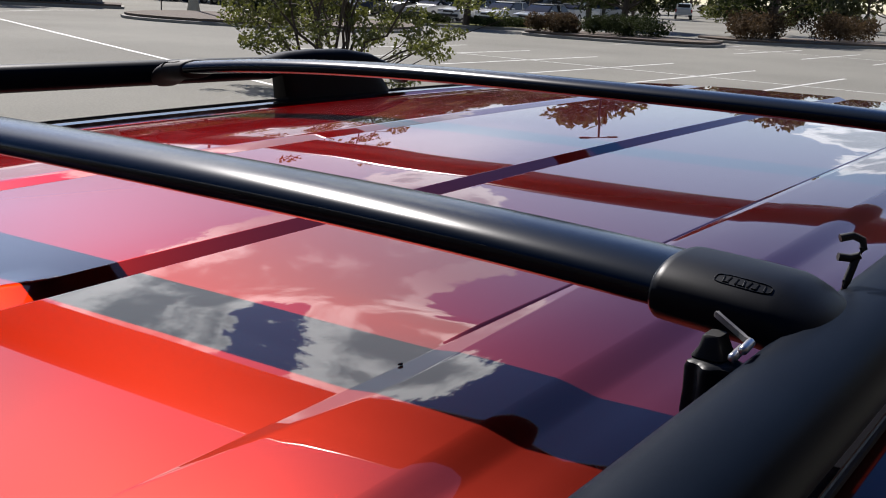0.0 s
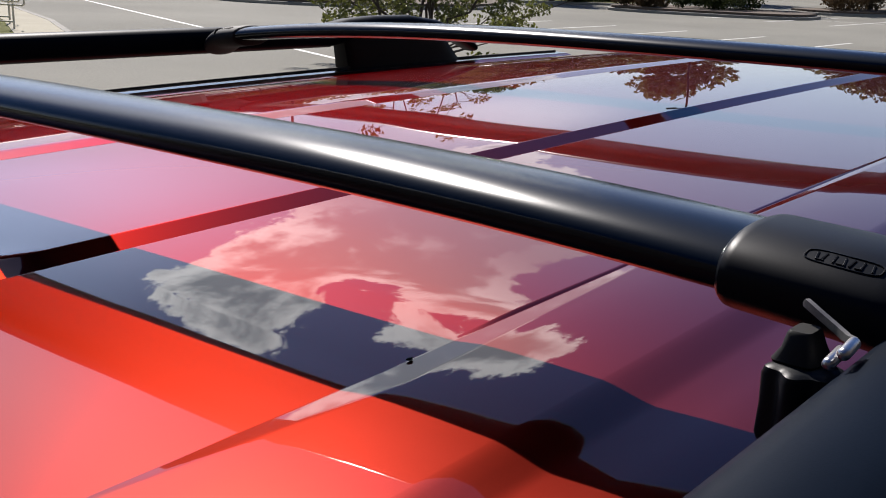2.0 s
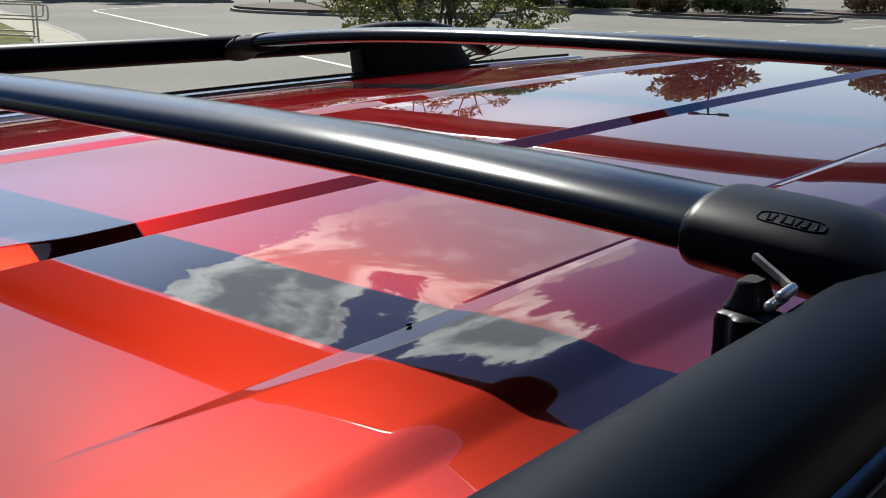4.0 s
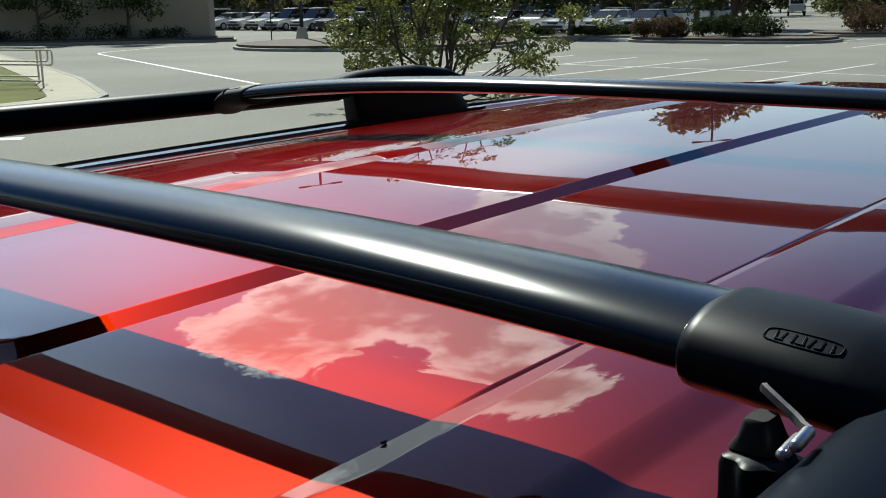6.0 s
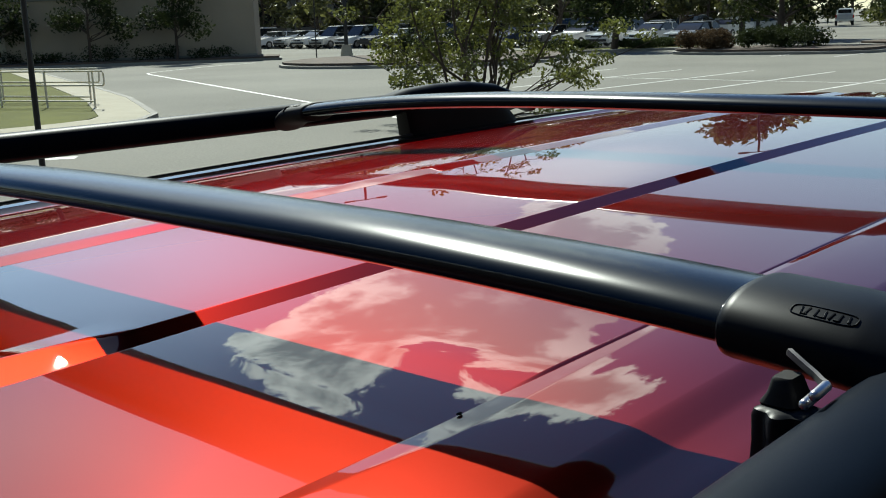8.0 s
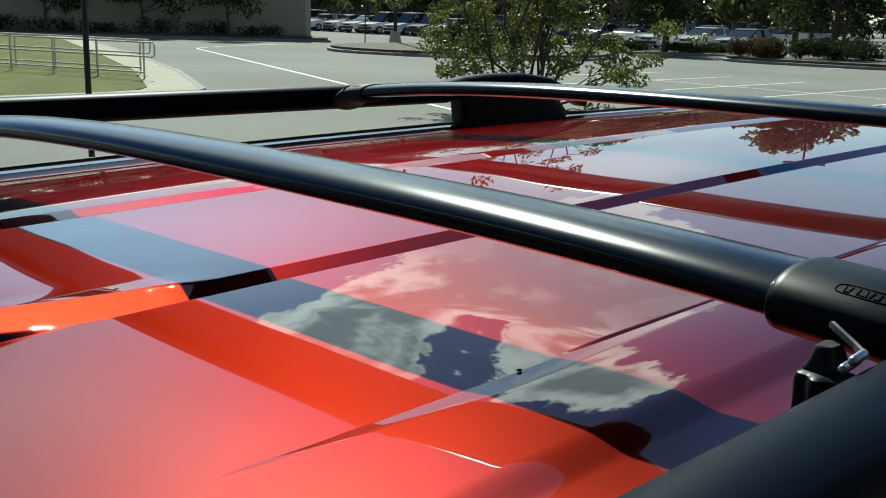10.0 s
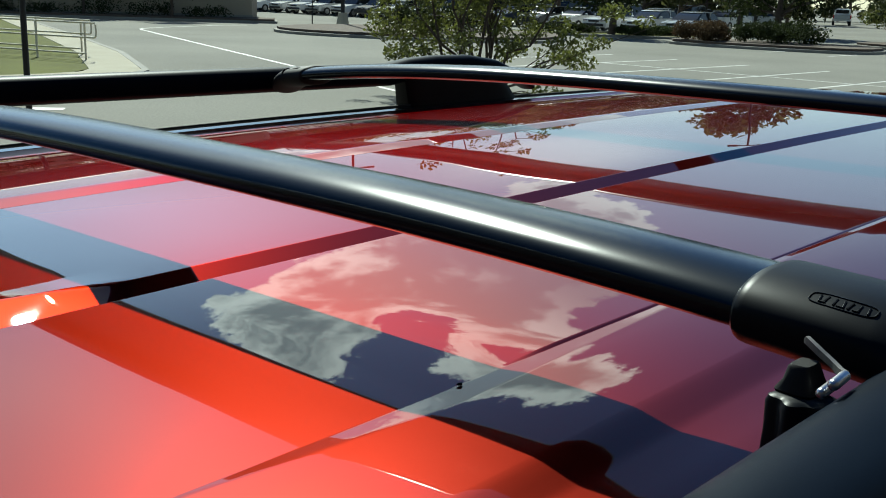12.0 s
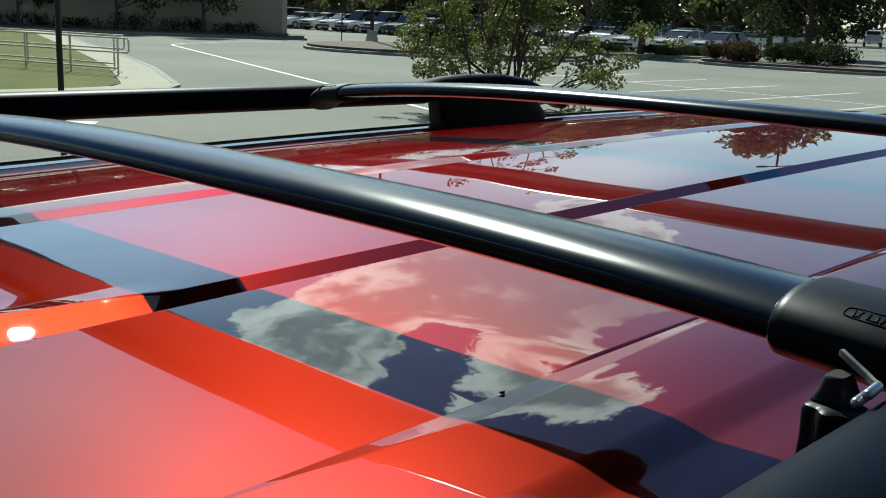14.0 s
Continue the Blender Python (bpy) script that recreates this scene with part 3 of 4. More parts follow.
            tube([c + Vector((0.0006, -0.0026, -0.0046)), c + Vector((-0.0030, -0.0010, -0.0150)), c + Vector((-0.0080, 0.0010, -0.0260))], 0.0017, 10, bm)
            add("hook", bm, RUBBER, bar, "bent black rod hook")

        add("strap", sweep(pts, strap_ring), DULL_STEEL if s < 0 else PLASTIC, bar, "bent bright steel strap" if s < 0 else "bent black strap")
        if s > 0:
            continue
        bm = bmesh.new()
        rows = []
        for dz, y0, y1, deep in ((-0.0022, -0.0214, -0.0156, 0.0042), (-0.0030, -0.0218, -0.0150, 0.0050), (-0.0070, -0.0232, -0.0142, 0.0062), (-0.0102, -0.0246, -0.0122, 0.0075), (-0.0112, -0.0240, -0.0126, 0.0072)):
            rows.append([bm.verts.new((x - 0.0475 + p * deep, (y0 + y1) / 2 + q * (y1 - y0) / 2, z + dz)) for p, q in soft_ring(1, 1, 20, 5)])
        for ra, rb in zip(rows, rows[1:]):
            for q in range(20):
                bm.faces.new((ra[q], ra[(q + 1) % 20], rb[(q + 1) % 20], rb[q]))
        bm.faces.new(rows[0])
        bm.faces.new(rows[-1])
        bmesh.ops.recalc_face_normals(bm, faces=bm.faces)
        add("strap_block", bm, SATIN, bar, "dark grey moulded strap block")
        bm = bmesh.new()
        n, ctr = 60, Vector((x - 0.0515, -0.0212, z - 0.0220))
        rows = []
        for h, grow in ((0.0112, 0.78), (0.0104, 0.93), (0.0085, 1.0), (0.0, 0.97), (-0.0085, 1.0), (-0.0104, 0.93), (-0.0112, 0.80)):
            row = []
            for q in range(n):
                t = 2 * math.pi * q / n
                r = grow * (0.0096 + 0.0012 * math.cos(6 * t))
                row.append(bm.verts.new(ctr + Vector((r * math.cos(t), r * math.sin(t), h))))
            rows.append(row)
        for ra, rb in zip(rows, rows[1:]):
            for q in range(n):
                bm.faces.new((ra[q], ra[(q + 1) % n], rb[(q + 1) % n], rb[q]))
        bm.faces.new(rows[0])
        bm.faces.new(rows[-1])
        bmesh.ops.recalc_face_normals(bm, faces=bm.faces)
        add("knob", bm, PLASTIC, bar, "black lobed tightening knob")
        for dx, yy, dz, into in ((-0.0611, -0.0298, -0.0053, 0.012), (-0.0641, -0.0340, -0.0008, 0.010)):
            tip = Vector((x + dx, yy, z + dz))
            bm = tube([tip + Vector((into, 0.001, 0)), tip + Vector((0.0006, 0, 0)), tip, tip - Vector((0.0007, 0, 0)), tip - Vector((0.0010, 0, 0))], [0.0017, 0.0017, 0.0016, 0.0011, 0.0003], 14)
            add("bolt", bm, STEEL, bar, "bright steel bolt with a domed tip")
    return bar


build_crossbar(-0.011, 1.8352, 0.150)
build_crossbar(0.620, 1.8440, 0.089)


# ---- on the roof ----
def build_speck(x, y):
    """A tiny dark speck, taken for an insect, resting in the channel."""
    speck = thing("leaf_scrap", (x, y, roof_z(x, y)), "tiny dark insect-like speck resting on the red roof", "leaf")
    rows = [(-0.0016, 0.0003), (-0.0010, 0.0007), (0.0, 0.0008), (0.0009, 0.0006), (0.0015, 0.0002)]
    bm = sweep([(u, 0, 0.0007) for u, _ in rows], lambda i, q: [(q[0], q[1] + rows[i][1] * math.cos(a) + 0.4 * abs(q[0]), q[2] + 0.8 * rows[i][1] * math.sin(a)) for a in (2 * math.pi * k / 10 for k in range(10))])
    part("speck_body", bm, RUBBER, speck, "", True)


build_speck(-0.034, 0.128)


# ---- planting ----
def leaf_cloud(name, centres, count, size, mat, parent, label="", seed=0, droop=0.3):
    """Many small folded leaves scattered in soft clumps (x, y, z, rx, ry, rz)."""
    rng = np.random.RandomState(seed)
    c = np.array(centres, float)
    w = c[:, 3] * c[:, 4] * c[:, 5]
    pick = rng.choice(len(c), count, p=w / w.sum())
    d = rng.normal(size=(count, 3))
    d /= np.linalg.norm(d, axis=1)[:, None]
    r = rng.uniform(0.25, 1.0, count) ** 0.6
    pos = c[pick, :3] + d * r[:, None] * c[pick, 3:6]
    a = rng.normal(size=(count, 3))
    a[:, 2] -= droop
    a /= np.linalg.norm(a, axis=1)[:, None]
    b = np.cross(a, rng.normal(size=(count, 3)))
    b /= np.linalg.norm(b, axis=1)[:, None]
    ln = (size * rng.uniform(0.6, 1.3, count))[:, None]
    up = np.cross(a, b) * ln * 0.12
    v = np.stack([pos - a * ln * 0.5, pos + b * ln * 0.28 + up, pos + a * ln * 0.5, pos - b * ln * 0.28 + up], 1).reshape(-1, 3)
    faces = [(4 * i, 4 * i + 1, 4 * i + 2, 4 * i + 3) for i in range(count)]
    return mesh_from(name, v, faces, mat, parent, label)


def limb(bm, start, end, r0, r1, rng, wob=0.08, steps=5, sides=6):
    s, e = Vector(start), Vector(end)
    ln = (e - s).length
    pts = [s.lerp(e, i / steps) + Vector([rng.uniform(-wob, wob) * ln * (0 < i) for _ in range(3)]) for i in range(steps + 1)]
    tube(pts, [r0 + (r1 - r0) * i / steps for i in range(steps + 1)], sides, bm)
    return pts


def build_myrtle(at):
    """Many-stemmed shrubby tree with an open crown."""
    tree = thing("crape_myrtle", at, "many-stemmed shrub tree with sparse green and yellowing leaves", "tree")
    rng = random.Random(4)
    bm, clumps = bmesh.new(), []
    for k in range(15):
        t = 2 * math.pi * k / 15 + rng.uniform(-0.2, 0.2)
        out = rng.uniform(0.5, 2.3)
        h = rng.uniform(2.6, 5.5) - 0.5 * out
        base = (0.20 * math.cos(t), 0.20 * math.sin(t), 0)
        top = (out * math.cos(t), out * math.sin(t), h)
        pts = limb(bm, base, top, 0.034, 0.012, rng, 0.05, 6)
        for q in pts[3:]:
            for _ in range(3):
                far = q + Vector((rng.uniform(-0.75, 0.75), rng.uniform(-0.75, 0.75), rng.uniform(-0.15, 0.5)))
                limb(bm, q, far, 0.010, 0.003, rng, 0.06, 3, 4)
                r = rng.uniform(0.14, 0.32)
                clumps.append((*far, r, r, r * 0.65))
    for k in range(13):
        t = 2 * math.pi * k / 13 + rng.uniform(-0.2, 0.2)
        out = rng.uniform(1.5, 2.4)
        far = Vector((out * math.cos(t), out * math.sin(t), rng.uniform(0.75, 1.3)))
        limb(bm, (0.1 * math.cos(t), 0.1 * math.sin(t), 0.1), far, 0.018, 0.005, rng, 0.05, 4, 4)
        for u, w in ((1.0, 0.30), (0.86, 0.26), (0.70, 0.2)):
            clumps.append((far.x * u, far.y * u, far.z * (0.15 + 0.85 * u) + 0.05, w, w, w * 0.55))
    for out, z, w in ((3.2, 1.55, 0.25), (2.6, 1.7, 0.35), (2.0, 0.75, 0.36), (1.7, 0.85, 0.3), (1.5, 0.12, 0.28), (1.2, 0.15, 0.25), (-1.8, 1.5, 0.35), (-1.6, 0.85, 0.25)):
        far = Vector((0.68 * out, -0.73 * out, z))
        limb(bm, (0.05 * out, -0.05 * out, 0.1), far, 0.02, 0.005, rng, 0.04, 4, 4)
        clumps.append((*far, w, w, w * 0.6))
    part("trunk", bm, BARK, tree, "thin brown stems fanning out from the ground", True)
    leaf_cloud("crown", clumps, 15000, 0.09, LEAF, tree, "loose crown of small leaves", 5)
    return tree


def tree_mesh(name, height, spread, low, count, size, mat, seed, label, trunk_r=0.16):
    """A tapered trunk with limbs under an uneven crown of leaf clumps; built at the origin."""
    tree = thing(name, (0, 0, 0), label, "tree")
    rng = random.Random(seed)
    bm, clumps = bmesh.new(), []
    limb(bm, (0, 0, -0.1), (rng.uniform(-0.2, 0.2), rng.uniform(-0.2, 0.2), height * 0.75), trunk_r, trunk_r * 0.35, rng, 0.015, 6, 8)
    for k in range(16):
        t, u = rng.uniform(0, 6.28), rng.uniform(0.0, 1.0)
        z = low + (height - low) * u
        out = spread * (1 - 0.55 * u) * rng.uniform(0.5, 1.0)
        end = (out * math.cos(t), out * math.sin(t), z)
        limb(bm, (0, 0, max(low * 0.7, z - out * 0.6)), end, trunk_r * 0.35, 0.03, rng, 0.05, 4, 5)
        r = spread * rng.uniform(0.28, 0.50)
        clumps.append((*end, r, r, r * rng.uniform(0.55, 0.8)))
    clumps.append((0, 0, height - spread * 0.3, spread * 0.5, spread * 0.5, spread * 0.4))
    part("trunk", bm, BARK, tree, "", True)
    leaf_cloud("crown", clumps, count, size, mat, tree, "", seed)
    return tree


def bush(at, size, mat, label, seed, count=1800, leaf=0.2):
    b = thing("bush", at, label, "bush", "shrubs in the planting beds")
    rng = random.Random(seed)
    cl = []
    for k in range(34):
        x, y = rng.uniform(-0.5, 0.5) * size[0], rng.uniform(-0.5, 0.5) * size[1]
        h = size[2] * rng.uniform(0.35, 0.8)
        cl.append((x, y, h * 0.8, size[0] * 0.14, size[1] * 0.2, size[2] * 0.32))
    bm = bmesh.new()
    limb(bm, (0, 0, -0.05), (0.1, 0, size[2] * 0.6), 0.05, 0.01, rng, 0.05, 3, 5)
    part("stem", bm, BARK, b)
    leaf_cloud("foliage", cl, count, leaf, mat, b, "", seed)
    return b


build_myrtle((14.35, 13.35, 0))


def bed(name, outline, label, fill, rise=0.14, kerb=0.16):
    """Raised planting island: concrete kerb ring with a filled top."""
    isl = thing(name, (*outline[0], 0), label, "island", "", "structure")
    o = Vector((*outline[0], 0))
    mid = Vector((sum(p[0] for p in outline) / len(outline), sum(p[1] for p in outline) / len(outline)))
    rel = [(p[0] - o.x, p[1] - o.y) for p in outline]
    inner = []
    for p in outline:
        v = Vector(p) - mid
        v = mid + v * (1 - kerb / max(v.length, 0.5))
        inner.append((v.x - o.x, v.y - o.y))
    bm = bmesh.new()
    n = len(rel)
    rows = [[bm.verts.new((x, y, z)) for x, y in r] for r, z in ((rel, 0.0), (rel, rise - 0.02), (inner, rise), (inner, rise - 0.06))]
    for a, b in zip(rows, rows[1:]):
        for i in range(n):
            bm.faces.new((a[i], a[(i + 1) % n], b[(i + 1) % n], b[i]))
    bmesh.ops.recalc_face_normals(bm, faces=bm.faces)
    part("kerb_ring", bm, KERB, isl, "pale concrete kerb")
    top = slab(inner, 0.0, rise + (0.10 if fill is MULCH and rise > 0.1 else -0.02))
    part("bed_fill", top, fill, isl)
    return isl


def oval(cx, cy, rx, ry, turn=0.0, n=20, power=2.6):
    c, s = math.cos(radians(turn)), math.sin(radians(turn))
    return [(cx + u * c - v * s, cy + u * s + v * c) for u, v in soft_ring(rx, ry, n, power)]


bed("planting_island", oval(34.6, 35.5, 6.8, 6.0, 117, 28, 2.6), "long kerbed island with mulch and a light pole", MULCH)
bed("planting_island", oval(45.4, 22.9, 4.9, 2.9, 100, 24, 3.0), "kerbed island with shrubs and a tree", MULCH)
bed("planting_island", oval(58.5, 18.0, 7.2, 2.6, 152, 24, 3.0), "kerbed island with rusty shrubs", MULCH)
bed("planting_island", oval(47.0, 34.0, 5.5, 1.8, 130, 24, 3.0), "kerbed island with a low hedge", GRASS)
bed("planting_bed", oval(14.35, 13.35, 0.8, 0.8, 0, 20, 2.2), "round mulch bed under a shrub tree", MULCH, 0.05, 0.06)

bush((43.9, 25.8, 0.12), (2.4, 1.9, 1.15), LEAF_RUST, "rounded reddish-brown shrub in a kerbed island", 21, 7000, 0.13)
bush((45.3, 22.7, 0.12), (2.8, 3.0, 1.3), LEAF_DARK, "dense dark green shrub in a kerbed island", 22, 8000, 0.13)
bush((55.5, 19.9, 0.12), (5.5, 2.6, 1.9), LEAF_RUST, "tall reddish-brown shrub in a kerbed island", 23, 5000, 0.16)
bush((61.0, 17.0, 0.12), (5.5, 2.6, 1.9), LEAF_RUST, "tall reddish-brown shrub in a kerbed island", 24, 5000, 0.16)
bush((45.6, 35.4, 0.12), (4.6, 1.6, 0.6), LEAF_DARK, "low dark green hedge beside parked cars", 25, 4000, 0.14)
bush((48.6, 32.2, 0.12), (4.0, 1.6, 0.6), LEAF_DARK, "low dark green hedge beside parked cars", 26, 4000, 0.14)
for k, (bx, by) in enumerate(((36.2, 38.6), (35.4, 36.2), (36.6, 34.2), (34.2, 33.4))):
    bush((bx, by, 0.14), (1.5, 1.5, 1.5 + 0.2 * (k % 2)), LEAF_DARK, "upright dark green shrub in a mulched island", 80 + k, 2200, 0.12)
for bx, by in ((108.0, 42.0), (106.0, 37.5)):
    bush((bx, by, 0), (4.0, 5.0, 2.2), LEAF, "large loose green shrub at the far end of the car park", int(by), 3000, 0.30)
oak = tree_mesh("shade_tree", 5.4, 3.2, 1.9, 4600, 0.26, LEAF_DARK, 31, "tall dark green shade tree in a kerbed island", 0.22)
oak.matrix_world = pose(50.0, 25.1, 0)
copy_thing(oak, pose(46.8, 33.2, 0, 0, 0, 130))
copy_thing(oak, pose(58.0, 20.0, 0, 0, 0, 70))

# ---- walled building and its planting ----
WALL_A, WALL_DIR = Vector((36.0, 51.4, 0)), Vector((-0.80, 0.60, 0))


def build_wall():
    turn = math.degrees(math.atan2(WALL_DIR.y, WALL_DIR.x))
    w = thing("building", WALL_A, "low beige stucco building with a plain shaded wall", "building", turn=turn)
    part("wall", box((46, 12, 3.7), (23, -6.0, 1.85), 0.02), STUCCO, w, "beige stucco wall")
    part("roof", box((46.3, 12.3, 0.22), (23, -6.0, 3.80), 0.03), KERB, w, "flat coping and roof")
    part("base_course", box((46.1, 0.1, 0.35), (23, 0.03, 0.175), 0.01), KERB, w)
    for k in range(4):
        part("pilaster", box((0.55, 0.14, 3.7), (14.5 + 9.5 * k, 0.04, 1.85), 0.02), CONCRETE, w, "pale pilaster")
    return w


build_wall()
side = Vector((-0.60, -0.80, 0))
wall_tree = tree_mesh("wall_tree", 5.6, 2.0, 1.9, 2600, 0.22, LEAF_DARK, 41, "small dark green tree beside the beige wall", 0.10)
p = WALL_A + WALL_DIR * 4.4 + side * 2.2
wall_tree.matrix_world = pose(p.x, p.y, 0)
for k, d in enumerate((9.2, 14.5, 20.5, 27.0)):
    p = WALL_A + WALL_DIR * d + side * 2.2
    copy_thing(wall_tree, pose(p.x, p.y, 0, 0, 0, 70 * k + 40))
for k in range(9):
    p = WALL_A + WALL_DIR * (2.6 + 3.0 * k) + side * 1.3
    bush((p.x, p.y, 0.0), (2.6, 1.2, 1.0 + 0.2 * (k % 3)), LEAF_DARK, "low dark hedge shrub along a beige wall", 50 + k, 800, 0.13)
q = [WALL_A + WALL_DIR * d + side * e for d, e in ((-1.5, -0.5), (-1.5, 3.0), (44, 3.4), (44, -0.5))]
bed("planting_strip", [(v.x, v.y) for v in q], "long kerbed strip of mulch along the wall", MULCH)

# ---- pavement, lawn and handrails ----
KERB_LINE = [(-12.0, 18.7), (4.0, 18.7), (9.0, 18.8), (10.4, 19.2), (11.3, 20.2), (12.1, 22.0), (13.8, 25.9), (16.3, 33.2), (19.2, 42.2), (21.3, 48.6), (22.3, 54.1)]


def strip(name, line, w0, w1, z, mat, label, category):
    n = len(line)
    left = []
    for i, p in enumerate(line):
        a, b = Vector(line[max(i - 1, 0)]), Vector(line[min(i + 1, n - 1)])
        d = (b - a).normalized()
        left.append(Vector((-d.y, d.x)))
    inner = [(p[0] + l.x * w0, p[1] + l.y * w0) for p, l in zip(line, left)]
    outer = [(p[0] + l.x * w1, p[1] + l.y * w1) for p, l in zip(line, left)]
    ob = part(name, slab(inner + outer[::-1], 0.0, z), mat)
    return tagged(ob, label, category, kind="structure")


strip("kerb", KERB_LINE, 0.0, 0.16, 0.13, KERB, "pale concrete kerb along the pavement", "kerb")
strip("pavement", KERB_LINE, 0.16, 1.25, 0.125, CONCRETE, "pale concrete footpath beside the car park", "pavement")
tagged(part("lawn", slab([(-12.0, 19.95), (4.0, 19.95), (8.8, 20.1), (9.7, 20.4), (10.3, 21.0), (11.0, 22.5), (12.6, 26.3), (15.1, 33.6), (18.0, 42.6), (20.1, 49.0), (21.0, 54.3), (-12.0, 60.0)], 0.0, 0.115), GRASS),
       "mown green lawn behind the footpath", "lawn", kind="structure")
patch = stripe((6.55, 15.5), (6.95, 15.2), 0.30, "small white painted patch on the asphalt", "painted marks")


def build_handrail(at, turn, length, label):
    """Ramp handrail: posts, two long tubes and a rounded end loop."""
    h = thing("handrail", at, label, "railing", "ramp handrails", turn=turn)
    n = int(length / 1.5) + 1
    for k in range(n):
        part("post", tube([(1.5 * k, 0, 0), (1.5 * k, 0, 0.90)], 0.024, 8), GREY_METAL, h)
    for z in (0.90, 0.56, 0.18):
        part("rail_tube", tube([(0 if z == 0.18 else -0.30, 0, z), (length * 0.5, 0, z), (length, 0, z)], 0.022, 8), GREY_METAL, h)
    part("end_loop", tube([(-0.28, 0, 0.90), (-0.33, 0, 0.87), (-0.34, 0, 0.73), (-0.33, 0, 0.59), (-0.28, 0, 0.56)], 0.022, 8), GREY_METAL, h)
    return h


build_handrail((11.38, 23.26, 0.1), 111.5, 10.5, "beige painted tube handrail along a concrete ramp")
build_handrail((12.15, 25.0, 0.1), 111.5, 9.0, "beige painted tube handrail along a concrete ramp")

# ---- poles ----
def build_light_pole(at, turn):
    lp = thing("light_pole", at, "tall dark car park light pole on a concrete base", "lamp post", "car park light poles", turn=turn)
    bm = bmesh.new()
    bmesh.ops.create_cone(bm, cap_ends=True, segments=20, radius1=0.36, radius2=0.24, depth=0.7)
    bmesh.ops.translate(bm, vec=(0, 0, 0.35), verts=bm.verts)
    part("base", bm, CONCRETE, lp, "round pale concrete base")
    part("pole", tube([(0, 0, 0.68), (0, 0, 6.0), (0, 0, 11.4)], [0.11, 0.09, 0.07], 10), DARK_METAL, lp)
    part("arm", tube([(-0.7, 0, 11.4), (0, 0, 11.42), (0.7, 0, 11.4)], 0.05, 6), DARK_METAL, lp)
    for s in (-1, 1):
        part("lamp_box", box((0.65, 0.40, 0.16), (s * 0.9, 0, 11.40), 0.03), LAMP_HEAD, lp)
    return lp


build_light_pole((36.2, 43.3, 0.1), -45)
build_light_pole((57.2, 30.2, 0.0), -55)

sp = thing("sign_post", (38.0, 48.2, 0), "thin dark sign post with a square sign seen from behind", "sign")
part("pole", tube([(0, 0, 0), (0, 0, 3.4)], 0.035, 8), DARK_METAL, sp)
part("sign_panel", box((0.04, 0.75, 0.75), (0, 0, 3.2), 0.01, turn=-40), DARK_METAL, sp)

slim = thing("slim_post", (4.72, 11.38, 0), "slim dark metal post standing beside the parked car", "post")
part("pole", tube([(0, 0, 0), (0, 0, 1.5), (0, 0, 2.9)], [0.036, 0.034, 0.032], 10), DARK_METAL, slim)
part("foot_plate", tube([(0, 0, 0), (0, 0, 0.03), (0, 0, 0.06)], [0.12, 0.11, 0.05], 12), DARK_METAL, slim)
part("cap", tube([(0, 0, 2.9), (0, 0, 2.92), (0, 0, 2.95)], [0.04, 0.04, 0.012], 10), DARK_METAL, slim)


# ---- parked cars ----
def build_parked_car(paint, tall, label):
    """A parked car at the origin with its nose towards -x."""
    car = thing("parked_car", (0, 0, 0), label, "car", "parked cars")
    low = [(-2.25, 0.62), (-2.20, 0.78), (-1.2, 0.95), (1.5, 1.0), (2.2, 0.98), (2.3, 0.6), (2.25, 0.35), (-2.2, 0.32)]
    roof = 1.78 if tall else 1.45

    def hull(outline, w_of):
        bm = bmesh.new()
        l, r = [bm.verts.new((x, -w_of(z), z)) for x, z in outline], [bm.verts.new((x, w_of(z), z)) for x, z in outline]
        bm.faces.new(l)
        bm.faces.new(r[::-1])
        for i in range(len(l)):
            j = (i + 1) % len(l)
            bm.faces.new((l[i], r[i], r[j], l[j]))
        bmesh.ops.recalc_face_normals(bm, faces=bm.faces)
        bmesh.ops.bevel(bm, geom=[e for e in bm.edges], offset=0.05, segments=2, affect="EDGES")
        return bm

    part("body", hull(low, lambda z: 0.90), paint, car, "", True)
    back = 2.15 if tall else 1.75
    cabin = [(-1.15, 0.93), (-0.35, roof - 0.06), (0.2, roof), (back - 0.55, roof - 0.03), (back, 0.97)]
    part("glasshouse", hull([(x, z - 0.03) for x, z in cabin], lambda z: 0.86 - 0.22 * max(0, z - 0.95)), GLASS, car, "dark windows", True)
    top = [(-0.38, roof - 0.07), (0.2, roof + 0.01), (back - 0.55, roof - 0.01), (back - 0.5, roof - 0.09)]
    part("roof", hull(top, lambda z: 0.74), paint, car, "", True)
    for s in (-1, 1):
        for x in (-1.4, 1.4):
            wheel = new("wheel")
            wheel.parent = car
            bm = bmesh.new()
            bmesh.ops.create_cone(bm, cap_ends=True, segments=16, radius1=0.33, radius2=0.33, depth=0.2, matrix=pose(x, s * 0.82, 0.33, 90))
            part("tyre", bm, RUBBER, wheel)
            bm = bmesh.new()
            bmesh.ops.create_cone(bm, cap_ends=True, segments=12, radius1=0.19, radius2=0.19, depth=0.22, matrix=pose(x, s * 0.82, 0.33, 90))
            part("rim", bm, RIM, wheel)
        part("headlight", box((0.12, 0.34, 0.14), (-2.20, s * 0.66, 0.72), 0.03), CHROME, car)
        part("pillar", box((0.07, 0.06, 0.5), (0.55, s * 0.80, 1.18), 0.01), paint, car)
        part("mirror", box((0.12, 0.18, 0.12), (-0.75, s * 0.98, 1.02), 0.03), paint, car)
    part("bumper", box((0.10, 1.5, 0.16), (-2.26, 0, 0.45), 0.03), RUBBER, car)
    part("grille", box((0.05, 0.8, 0.12), (-2.25, 0, 0.68), 0.01), RUBBER, car)
    return car


KINDS = []
